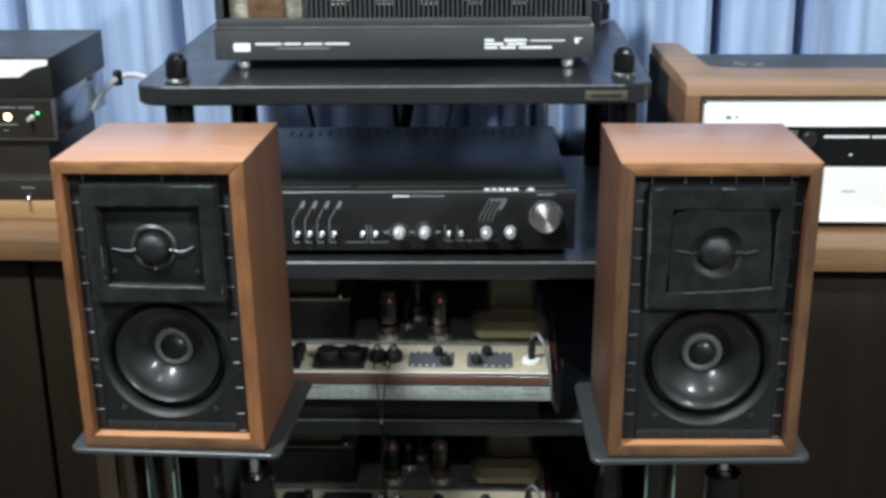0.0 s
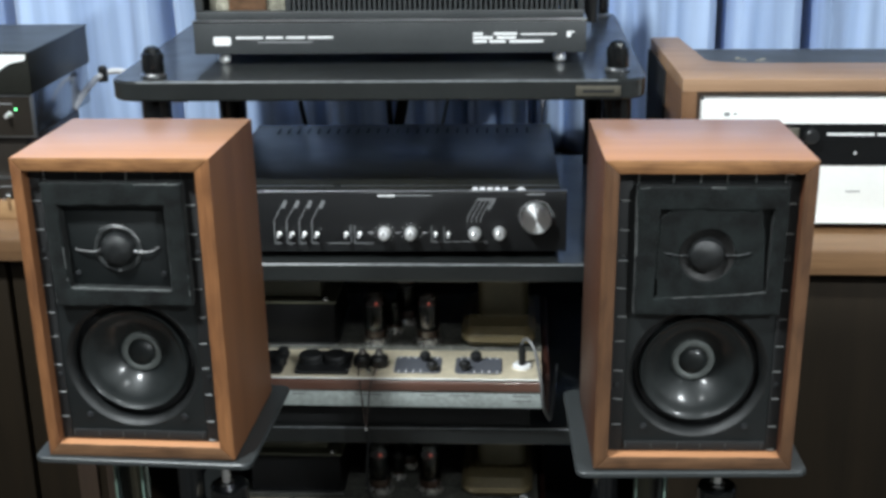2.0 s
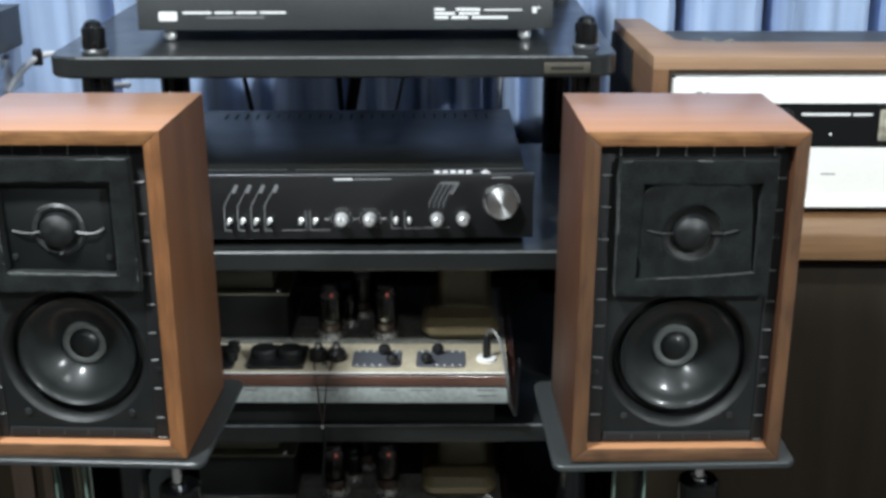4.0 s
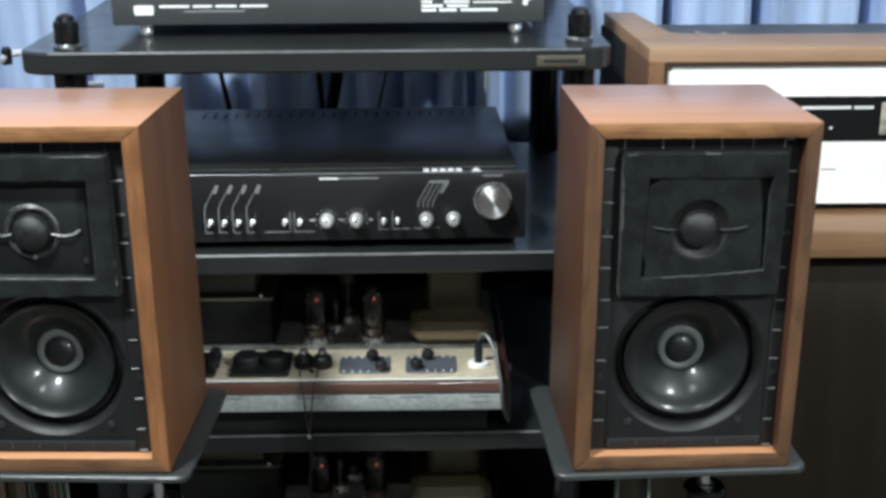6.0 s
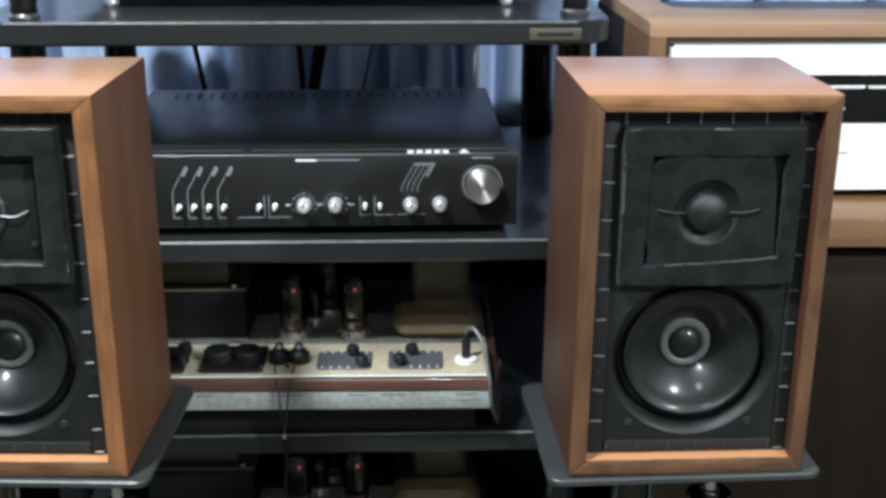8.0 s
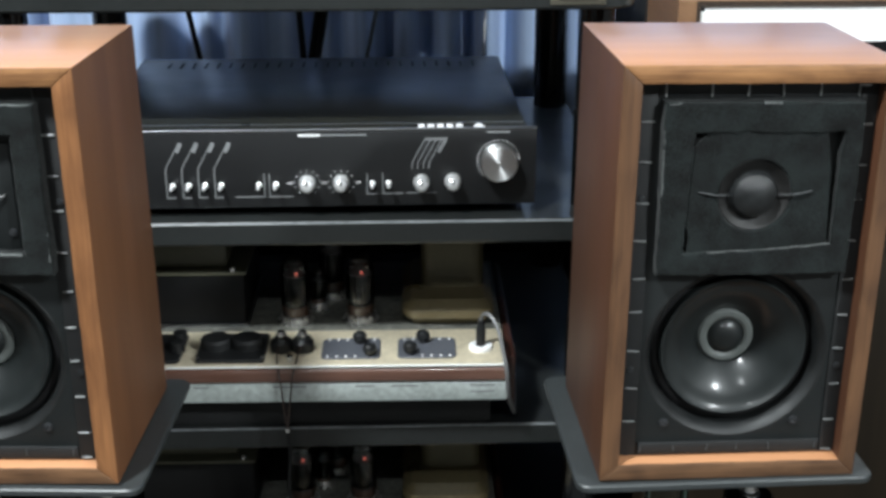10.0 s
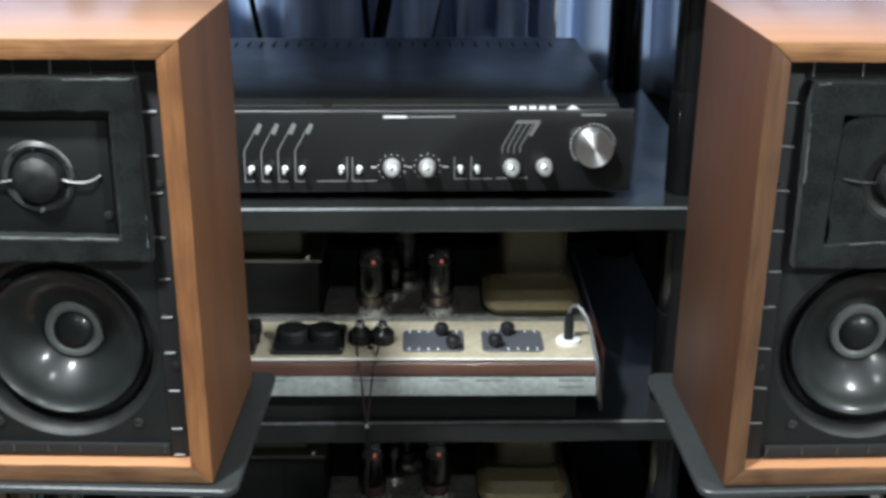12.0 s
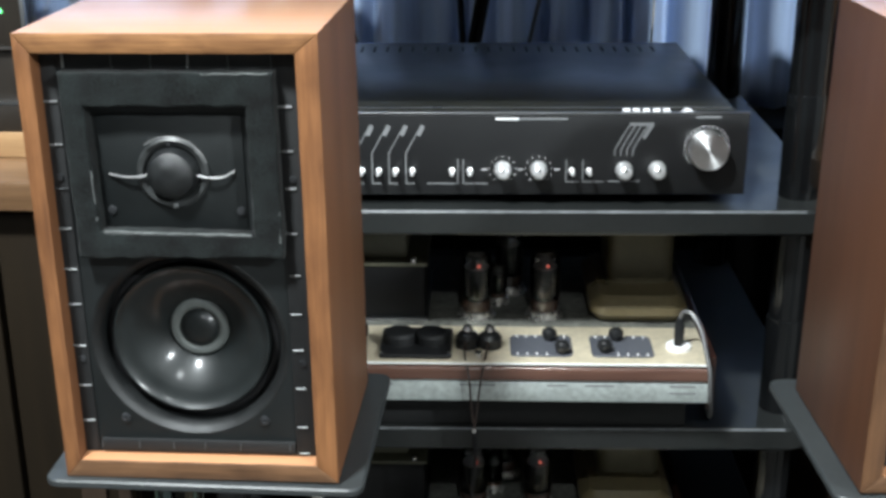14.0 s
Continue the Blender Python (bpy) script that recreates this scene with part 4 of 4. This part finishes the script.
def power_amp(place, turn, lit, long_lead):
    am = thing("valve_amplifier", "vintage valve amplifier with champagne deck, wooden strip and olive transformers", "amplifier", place, turn, group="pair of valve amplifiers")
    w = 0.184
    part("base", box(B(), -w + 0.012, w - 0.014, 0.030, 0.25, -0.0016, 0.0352, 0.001), MATT, am)
    part("chassis", box(B(), -w, w - 0.004, 0.006, 0.262, 0.0354, 0.0712, 0.001), MATT, am)
    part("nameplate_strip", box(B(), -w, w - 0.001, 0.0, 0.0055, 0.0368, 0.0552, 0.0008), SILVER, am, "worn aluminium strip with faint print")
    for a, b, z in ((-0.150, -0.138, 0.049), (-0.102, -0.088, 0.0515), (-0.03, 0.0, 0.0515), (0.045, 0.062, 0.0515), (0.150, 0.172, 0.0515), (0.150, 0.172, 0.0450), (0.078, 0.102, 0.0515)):
        part("lettering", box(B(), a, b, -0.0003, 0.0005, z, z + 0.0014), GREY_PRINT, am, smooth=False)
    nose = [(0.0058, 0.0568), (0.0004, 0.0568)] + [(0.0004 - 0.0020 * math.sin(radians(a)), 0.0588 - 0.0020 * math.cos(radians(a))) for a in (30, 60, 90)] + [(0.0038 - 0.0054 * math.cos(radians(a)), 0.0654 + 0.0054 * math.sin(radians(a))) for a in range(0, 91, 15)] + [(0.0058, 0.0708)]
    part("wooden_strip", prism(B(), nose, -w, w - 0.001, "x"), MAHOGANY, am, "polished red-brown wooden strip")
    part("wooden_end", box(B(), w + 0.0004, w + 0.0085, 0.018, 0.262, 0.020, 0.0725, 0.004), DARK_END, am, "dark red end board")
    deck = part("deck", box(B(), -w, w - 0.001, 0.0, 0.077, 0.0716, 0.0738, 0.0007), CREAM, am, "champagne coloured control deck")
    # White strip standing in for the highlight along the deck's front edge.
    part("deck_glint", box(B(), -w, w - 0.001, -0.0012, -0.0002, 0.0714, 0.0736, 0.0004, 1), PANEL, deck, "white strip painted as the deck edge's highlight")
    part("rear_deck", box(B(), -w, w - 0.001, 0.0775, 0.262, 0.0716, 0.0734, 0.0006), DULL_DECK, am, "dull grey rear deck")
    z = 0.0738
    # Selector blocks with two black knobs each and white print round them.
    for x0, knobs in ((0.0135, ((0.0480, 0.0440), (0.0580, 0.0170))), (0.0835, ((0.1070, 0.0450), (0.0950, 0.0200)))):
        sel = part("selector_plate", slab(B(), x0, x0 + 0.054, 0.0105, 0.0545, z, z + 0.0016, 0.006, 0.0005), SLATE, am, "slate grey selector plate")
        for kx, ky in knobs:
            part("selector_knob", lathe(B(), [(0.0038, 0.0014), (0.0040, 0.0030), (0.0060, 0.0048), (0.0068, 0.0078), (0.0060, 0.0108), (0.0036, 0.0126), (0, 0.0131)], (kx, ky, z), seg=22), BLACK, sel)
        for k in range(6):
            for ky, hh in ((0.0118, 0.0045), (0.0485, 0.0045)):
                a = x0 + 0.006 + k * 0.0084
                if all(math.hypot(a - kx, ky + 0.002 - k2) > 0.009 for kx, k2 in knobs):
                    part("lettering", box(B(), a - 0.0008, a + 0.0008, ky, ky + hh, z + 0.0013, z + 0.0019), WHITE, sel, smooth=False)
    # Twin black controls on a black block, a chrome terminal pair, a jack with its plug.
    blk = part("control_block", slab(B(), -0.100, -0.0375, 0.004, 0.064, z, z + 0.004, 0.004, 0.001), BLACK, am, "black block with two round controls")
    for kx in (-0.0840, -0.0555):
        part("control_knob", lathe(B(), [(0.0142, 0.004), (0.0142, 0.011), (0.0128, 0.0135), (0.004, 0.014), (0, 0.0135)], (kx, 0.034, z), seg=28), MATT, blk)
    for kx in (-0.098, -0.0395):
        part("screw", lathe(B(), [(0.002, 0.0038), (0.0018, 0.0052), (0, 0.0055)], (kx, 0.010, z), seg=10), CHROME, blk)
    part("control_block", slab(B(), -0.150, -0.114, 0.004, 0.064, z, z + 0.004, 0.004, 0.001), BLACK, am)
    for kx, ky in ((-0.118, 0.024), (-0.119, 0.046)):
        part("selector_knob", lathe(B(), [(0, 0.004), (0.0066, 0.004), (0.0064, 0.014), (0, 0.015)], (kx, ky, z), seg=20), BLACK, am)
    for kx in (-0.0240, -0.0045):
        tm = part("terminal", lathe(B(), [(0.0105, 0.0), (0.0105, 0.009), (0.008, 0.012), (0, 0.012)], (kx, 0.033, z), seg=24), BLACK, am, "black terminal with a chrome nut")
        part("nut", lathe(B(), [(0, 0.012), (0.0042, 0.012), (0.0048, 0.016), (0.003, 0.0195), (0, 0.020)], (kx, 0.033, z), seg=16), CHROME, tm)
    part("socket", lathe(B(), [(0, 0), (0.0035, 0.0), (0.0035, 0.005), (0, 0.006)], (-0.0143, 0.010, z), seg=14), CHROME, am)
    jack = part("jack", lathe(B(), [(0.0112, 0.0), (0.0108, 0.003), (0.007, 0.0042), (0.0055, 0.003), (0, 0.003)], (0.1605, 0.033, z), seg=28), WHITE, am, "pale socket with a chrome plug")
    part("plug", lathe(B(), [(0, 0.003), (0.0042, 0.003), (0.0045, 0.020), (0.0036, 0.022), (0.0032, 0.028), (0, 0.029)], (0.1605, 0.033, z), seg=20), BLACK, jack)
    part("cord", tube(B(), [(0.1605, 0.033, z + 0.028), (0.1630, 0.031, z + 0.0345), (0.1690, 0.026, z + 0.0350), (0.1760, 0.016, z + 0.024), (0.1800, 0.004, z + 0.006), (0.1822, -0.0035, z - 0.006), (0.1832, -0.0045, z - 0.020), (0.1850, -0.0015, z - 0.033), (0.1880, 0.008, z - 0.046), (0.1920, 0.030, z - 0.064), (0.1950, 0.06, z - 0.0735), (0.205, 0.2, z - 0.0735)], 0.0020), CABLE_GREY, jack, "grey cord bowed over the edge")
    # Rear: two front valves, one behind, transformers at both ends.
    valve(am, -0.0165, 0.104, 0.0734, 0.068, 0.0140, lit)
    valve(am, 0.0465, 0.106, 0.0734, 0.068, 0.0140, lit)
    valve(am, 0.0150, 0.168, 0.0734, 0.068, 0.0135, False)
    valve(am, 0.0035, 0.135, 0.0734, 0.042, 0.0085, False)
    tr = part("output_transformer", slab(B(), 0.106, 0.168, 0.125, 0.210, 0.0734, 0.175, 0.012, 0.005), OLIVE, am, "olive brown transformer can")
    part("skirt", slab(B(), 0.0875, 0.1765, 0.083, 0.215, 0.0735, 0.0985, 0.016, 0.009), SKIRT, tr)
    tl = part("mains_transformer", box(B(), -0.178, -0.064, 0.092, 0.21, 0.0734, 0.1265, 0.002), RUBBER, am, "black transformer with a pale top")
    part("flange", box(B(), -0.181, -0.061, 0.088, 0.214, 0.1268, 0.1300, 0.0008), OLIVE_LIGHT, tl)
    part("top_cover", box(B(), -0.176, -0.0800, 0.100, 0.204, 0.1302, 0.1545, 0.004), OLIVE_LIGHT, tl)
    part("base_flange", box(B(), -0.181, -0.061, 0.088, 0.214, 0.0735, 0.0758, 0.0006), STEEL, tl)
    for kx in (-0.074, -0.168):
        part("bolt", lathe(B(), [(0, 0.1300), (0.003, 0.1300), (0.003, 0.1335), (0, 0.1340)], (kx, 0.092, 0), seg=12), CHROME, tl)
    # A pair of thin leads from the terminals joins and hangs over the shelf edge.
    bundle = part("lead_pair", tube(B(), [(-0.0240, 0.033, z + 0.010), (-0.0265, 0.012, z + 0.004), (-0.0225, -0.006, z - 0.010), (-0.020, -0.0065, z - 0.04), (-0.0175, -0.008, z - 0.06)], 0.0009, 6), CABLE_DARK, am, "thin twisted speaker leads")
    part("lead", tube(B(), [(-0.0045, 0.033, z + 0.010), (-0.0075, 0.012, z + 0.004), (-0.0115, -0.006, z - 0.010), (-0.015, -0.0065, z - 0.04), (-0.0175, -0.008, z - 0.06)], 0.0009, 6), CABLE_DARK, bundle)
    part("clip", lathe(B(), [(0, -0.003), (0.0022, -0.002), (0.0022, 0.002), (0, 0.003)], (-0.0175, -0.0085, z - 0.061), seg=12), CHROME, bundle)
    part("lead", tube(B(), [(-0.0175, -0.008, z - 0.06), (-0.0165, -0.006, z - 0.09), (-0.019, -0.004, z - 0.13), (-0.014, 0.01, z - 0.20), (-0.012, 0.012, z - 0.27)] if long_lead else [(-0.0175, -0.008, z - 0.06), (-0.0165, -0.006, z - 0.09), (-0.016, 0.004, z - 0.15)], 0.0016, 6), RUBBER, bundle)
    return am


power_amp((-0.102, 1.470, 0.5070), 0.9, True, True)
power_amp((-0.104, 1.474, 0.3010), 0.9, True, False)

# ---------------- valve power amplifier on the top shelf ----------------
top = thing("valve_power_amplifier", "grey valve power amplifier with slatted cage on chrome feet", "amplifier", (-0.0950, 1.5805, 0.9170), 1.6)
w = 0.221
part("chassis", box(B(), -w, w, 0.0, 0.30, 0.0125, 0.0485, 0.0015), AMP_GREY, top)
part("trim_line", box(B(), -w, w, -0.001, 0.30, 0.0487, 0.0507, 0.0006), STEEL, top, "pale trim line")
for sx in (-0.190, 0.192):
    for sy in (0.014, 0.28):
        part("foot", lathe(B(), [(0, 0), (0.0052, 0.0006), (0.0072, 0.004), (0.0066, 0.009), (0.005, 0.0125), (0, 0.0125)], (sx, sy, 0), seg=24), NICKEL, top, "round chrome foot")
cage = part("cage_sill", box(B(), -w + 0.003, w - 0.003, 0.002, 0.016, 0.0509, 0.0600, 0.0015), AMP_GREY, top)
for a, b in ((-w + 0.003, -w + 0.012), (w - 0.010, w - 0.003), (-0.115, -0.109)):
    part("cage_post", box(B(), a, b, 0.002, 0.010, 0.0602, 0.150, 0.001), AMP_GREY, top)
part("cage_rail", box(B(), -w + 0.003, w - 0.003, 0.002, 0.016, 0.1502, 0.162, 0.0015), AMP_GREY, top)
part("cage_roof", box(B(), -w + 0.003, w - 0.003, 0.0165, 0.296, 0.1580, 0.162, 0.001), AMP_GREY, top)
for sx in (-w + 0.003, w - 0.005):
    part("cage_side", box(B(), sx, sx + 0.002, 0.0165, 0.296, 0.0509, 0.1578), AMP_GREY, top)
part("cage_back", box(B(), -w + 0.006, w - 0.006, 0.292, 0.295, 0.0509, 0.1578), MATT, top)
proto = None
for k in range(56):
    at = (-0.1055 + k * 0.00565, 0.006, 0.105)
    if proto is None:
        proto = part("slat", box(B(), -0.0013, 0.0013, -0.002, 0.002, -0.0448, 0.0448), AMP_GREY, top, smooth=False, at=at)
    else:
        ob = proto.copy()
        scene.collection.objects.link(ob)
        ob.location = at
coil = part("transformer", box(B(), -0.207, -0.120, 0.030, 0.12, 0.0512, 0.140, 0.002), CARD, top, "paper-wrapped mains transformer")
part("winding", box(B(), -0.184, -0.140, 0.022, 0.0295, 0.0540, 0.136, 0.003), COPPER, coil, "copper brown winding")
for k, vx in enumerate((-0.075, -0.022, 0.030, 0.083, 0.135)):
    vv = part("valve", lathe(B(), [(0, 0.0512), (0.017, 0.0512), (0.017, 0.075), (0.0195, 0.080), (0.0195, 0.125), (0.012, 0.140), (0, 0.143)], (vx, 0.045, 0), seg=28), GLOSS, top, "dark glass output valve")
    part("lettering", box(B(), vx - 0.011, vx + 0.011, 0.0252, 0.0262, 0.0770, 0.0800), WHITE, vv, smooth=False)
    part("lettering", box(B(), vx - 0.009, vx + 0.009, 0.0252, 0.0262, 0.0720, 0.0745), WHITE, vv, smooth=False)
part("back_knob", lathe(B(), [(0, 0), (0.010, 0.0), (0.010, 0.03), (0.006, 0.036), (0, 0.037)], (w + 0.018, 0.22, 0.012), seg=20), BLACK, top)


def tbar(x0, x1, z0, z1, m=None, part_of=None):
    part("lettering", box(B(), x0, x1, -0.0003, 0.0008, z0, z1), m or WHITE, top, smooth=False)


mark = part("maker_mark", slab(B(), -0.1985, -0.1785, 0.0, 0.0100, -0.0008, 0.0004, 0.002, 0.0002), WHITE, top, "white maker's mark, a plain lozenge")
mark.matrix_basis = pose(0, 0, 0.0225, 90, 0, 0)
for x0, x1 in ((-0.1725, -0.142), (-0.1385, -0.119), (-0.1155, -0.094), (-0.0905, -0.0625)):
    tbar(x0, x1, 0.0300, 0.0325)
tbar(-0.148, -0.086, 0.0252, 0.0270, GREY_PRINT)
for z0, ends in ((0.0325, (0.095, 0.106, 0.118, 0.144, 0.148, 0.188)), (0.0282, (0.095, 0.117, 0.121, 0.143)), (0.0240, (0.095, 0.110, 0.113, 0.131, 0.135, 0.173))):
    for a, b in zip(ends[::2], ends[1::2]):
        tbar(a, b, z0, z0 + (0.0017 if a > 0.14 and z0 > 0.03 else 0.0031))
tbar(0.199, 0.204, 0.0300, 0.0365)
tbar(0.2045, 0.2075, 0.0345, 0.0365)

# ---------------- wood-cased receiver on the right-hand sideboard ----------------
rv = thing("receiver", "wood-cased receiver with a silver white front panel and black dial", "receiver", (0.5143, 1.5445, 0.7369), 0.5)
w, d, h = 0.283, 0.262, 0.172
part("foot_rail", box(B(), -w + 0.02, w - 0.02, 0.02, d - 0.02, 0.0002, 0.0085), MATT, rv)
part("case_side", prism(B(), [(-w - 0.002, 0.0), (-w + 0.014, 0.0), (-w + 0.014, d), (-w - 0.014, d)], 0.0088, h - 0.0142, "z"), WALNUT_SHADED, rv, "splayed walnut side")
part("rear_side", prism(B(), [(-w - 0.0097, 0.120), (-w - 0.0067, 0.120), (-w - 0.0137, d), (-w - 0.0167, d)], 0.0095, h - 0.0150, "z"), MATT, rv, "black rear part of the side")
part("case_side", box(B(), w - 0.014, w, 0.0, d, 0.0088, h, 0.002), WALNUT_SHADED, rv)
bm = B()
rim_o = [(-w - 0.002, 0.0), (w - 0.0142, 0.0), (w - 0.0142, 0.0905)] + [(-w + 0.095 - 0.058 * math.sin(radians(a)), 0.0905 + 0.020 * (1 - math.cos(radians(a)))) for a in range(0, 91, 15)] + [(-w + 0.0215, d), (-w - 0.014, d)]
prism(bm, rim_o, h - 0.014, h, "z")
bmesh.ops.bevel(bm, geom=[e for e in bm.edges if min(v.co.z for v in e.verts) > h - 0.001], offset=0.0015, segments=2, affect="EDGES", profile=0.5)
part("case_top", bm, WALNUT_LIT, rv, "walnut rim curved round the dark top grille")
part("top_grille", box(B(), -w + 0.015, w - 0.016, 0.080, d, h - 0.020, h - 0.0155), AMP_GREY, rv, "dark perforated metal top")
part("case_base", box(B(), -w + 0.0142, w - 0.0142, 0.0, d, 0.0088, 0.0150), PANEL, rv)
# Dark strips stand in for the shadow round the recessed front panel.
part("rail", box(B(), -w + 0.0143, w - 0.0143, 0.0012, 0.0043, h - 0.0186, h - 0.0143), DARK_STILE, rv, "dark brown strip painted as the shadow under the rim")
part("rail", box(B(), -w + 0.0143, -w + 0.0180, 0.0012, 0.0043, 0.0155, h - 0.0188), DARK_STILE, rv)
fp = part("front_panel", box(B(), -w + 0.0150, w - 0.0150, 0.0045, 0.0095, 0.0155, h - 0.0165, 0.0006), PANEL, rv, "silver white front panel")
dial = part("dial_window", box(B(), -0.205, 0.23, 0.0035, 0.0046, 0.0745, 0.1215, 0.0003, 1), GLOSS, rv, "black dial window")
part("lettering", box(B(), -0.126, -0.075, 0.0030, 0.0037, 0.1085, 0.1112), WHITE, dial, smooth=False)
part("lettering", box(B(), -0.072, -0.052, 0.0030, 0.0037, 0.1085, 0.1110), WHITE, dial, smooth=False)
part("pilot_lamp", lathe(B(), [(0.0016, 0.0036), (0.0014, 0.0030), (0, 0.0028)], (-0.094, 0, 0.0885), "y", 12), WHITE, dial)
part("meter", box(B(), -0.190, -0.156, 0.0025, 0.0036, 0.0800, 0.1170, 0.0008), BRASS, dial, "brown meter face")
part("knob", lathe(B(), [(0.0085, 0.0034), (0.0080, -0.004), (0.006, -0.006), (0, -0.006)], (-0.1435, 0, 0.1085), "y", 28), BLACK, dial)
part("meter", box(B(), -0.044, 0.01, 0.0025, 0.0036, 0.0815, 0.1150, 0.0008), CARD, dial, "pale meter face")
part("knob", lathe(B(), [(0.013, 0.0034), (0.0125, -0.010), (0.011, -0.012), (0, -0.012)], (0.10, 0, 0.098), "y", 32), STEEL, dial)
for sx, sz in ((-w + 0.0205, 0.1500), (-w + 0.0205, 0.0230)):
    part("screw", lathe(B(), [(0.0018, 0.0046), (0.0016, 0.0038), (0, 0.0036)], (sx, 0, sz), "y", 12), MATT, fp)
part("lettering", box(B(), -0.238, -0.232, 0.0040, 0.0047, 0.1300, 0.1340), GREY_PRINT, fp, smooth=False)
part("lettering", box(B(), -0.228, -0.224, 0.0040, 0.0047, 0.1315, 0.1335), GREY_PRINT, fp, smooth=False)
part("lettering", box(B(), -0.100, -0.085, 0.0040, 0.0047, 0.0440, 0.0452), GREY_PRINT, fp, smooth=False)
for k, (sx, sy) in enumerate(((-0.199, 0.196), (-0.193, 0.186), (-0.176, 0.180), (-0.169, 0.190))):
    part("scratch", box(B(), sx, sx + 0.006, sy, sy + 0.006, h - 0.0156, h - 0.0148), CARD, rv, smooth=False)

# ---------------- black units stacked on the left-hand sideboard ----------------
UX = -0.743
lowu = thing("cassette_deck", "black hi-fi unit with chrome switch on a wooden plinth", "hifi unit", (UX, 1.655, 0.7042))
part("plinth", box(B(), -0.20, 0.185, 0.0, 0.20, 0.0002, 0.0265, 0.002), OAK_PALE, lowu, "oiled oak plinth")
part("case", box(B(), -0.195, 0.180, 0.008, 0.19, 0.0268, 0.106, 0.0015), BROWN_BLACK, lowu)
part("front_panel", box(B(), -0.195, 0.181, 0.0, 0.0078, 0.0268, 0.053, 0.001), BROWN_BLACK, lowu)
part("trim_line", box(B(), -0.195, 0.181, -0.0006, 0.0079, 0.0532, 0.0550), STEEL, lowu)
part("switch", lathe(B(), [(0.004, 0), (0.003, -0.004), (0.0018, -0.005), (0.0022, -0.013), (0, -0.014)], (0.149, 0, 0.031), "y", 16), CHROME, lowu)
part("lettering", box(B(), 0.140, 0.158, -0.0004, 0.0006, 0.0430, 0.0445), GREY_PRINT, lowu, smooth=False)
mid = thing("tuner", "black fronted tuner in a blue-grey steel case with lit lamps", "hifi unit", (UX, 1.655, 0.8108))
part("case", box(B(), -0.20, 0.193, 0.006, 0.205, 0.0004, 0.0548, 0.0015), CASE_GREY, mid)
part("front_frame", box(B(), -0.20, 0.196, 0.0, 0.0058, 0.0, 0.0552, 0.001), STEEL, mid, "thin silver frame")
face = part("front_panel", box(B(), -0.197, 0.1925, -0.0008, 0.0004, 0.0032, 0.0520), BROWN_BLACK, mid)
for lx, m, r in ((0.1345, LED_WARM, 0.0052), (0.1740, LED_GREEN, 0.0016)):
    part("indicator", lathe(B(), [(r, -0.0006), (r * 0.8, -0.003), (0, -0.0035)], (lx, 0, 0.0310 if m is LED_WARM else 0.0365), "y", 20), m, face)
part("lever", lathe(B(), [(0.004, -0.0006), (0.003, -0.003), (0.0022, -0.004), (0.0028, -0.012), (0, -0.013)], (0.1655, 0, 0.0300), "y", 16), NICKEL, face)
for a, b, z in ((0.120, 0.146, 0.0425), (0.150, 0.170, 0.0425), (0.118, 0.146, 0.0205), (0.128, 0.134, 0.0130)):
    part("lettering", box(B(), a, b, -0.0011, -0.0007, z, z + 0.0016), GREY_PRINT, face, smooth=False)
hi = thing("cd_player", "black hi-fi unit with a sheet of white paper on its front", "hifi unit", (UX, 1.650, 0.8664), 0.0)
part("case", box(B(), -0.20, 0.199, 0.0, 0.205, 0.0002, 0.0510, 0.0018), LID, hi)
part("top_plate", box(B(), -0.20, 0.200, 0.001, 0.206, 0.0512, 0.0525), PLATE, hi, "grey top plate")
ps = thing("paper_sheet", "torn white paper sheet stuck to a black unit", "paper", (UX, 1.6485, 0.8650))
part("sheet", prism(B(), [(-0.16, 0.0510), (0.1965, 0.0510), (0.1955, 0.0440), (0.176, 0.0400), (0.158, 0.0290), (0.12, 0.0285), (-0.16, 0.0270)], 0.0, 0.0008), PAPER, ps, smooth=False)
cord = part("power_cord", tube(B(), [(-0.552, 1.80, 0.815), (-0.545, 1.83, 0.832), (-0.535, 1.868, 0.846), (-0.514, 1.885, 0.849), (-0.480, 1.89, 0.835), (-0.452, 1.897, 0.808), (-0.436, 1.945, 0.796)], 0.0044), CABLE_WHITE)
cord.matrix_basis = BACK
tagged(cord, "white power cord looping behind the units", "cable")
cuff = part("connector", lathe(B(), [(0, -0.011), (0.0064, -0.011), (0.0064, 0.008), (0.004, 0.011), (0, 0.011)], seg=18), BLACK, cord, "black connector")
cuff.location = (-0.533, 1.872, 0.848)

# ---------------- cables behind the preamplifier ----------------
for k, (x, lean, r, m, label) in enumerate(((-0.292, 0.012, 0.0035, RUBBER, "black cable hanging behind the rack"), (-0.152, 0.004, 0.0042, RUBBER, "black cable hanging behind the rack"), (-0.122, -0.010, 0.0045, RUBBER, "black cable hanging behind the rack"),
                                           (-0.112, -0.012, 0.0045, RUBBER, "black cable hanging behind the rack"), (-0.048, -0.014, 0.0022, CABLE_GREY, "thin grey cable hanging behind the rack"), (0.080, -0.002, 0.0018, CABLE_WHITE, "thin white cable hanging behind the rack"))):
    cb = part("cable", tube(B(), [(x - lean, 1.985, 1.0), (x - lean * 0.6, 1.992, 0.93), (x, 1.994, 0.85), (x + lean, 1.990, 0.78), (x + lean * 2, 1.988, 0.72), (x + lean * 2.4, 1.990, 0.679 + r)], r), m)
    cb.matrix_basis = BACK
    tagged(cb, label, "cable", "cables behind the rack")
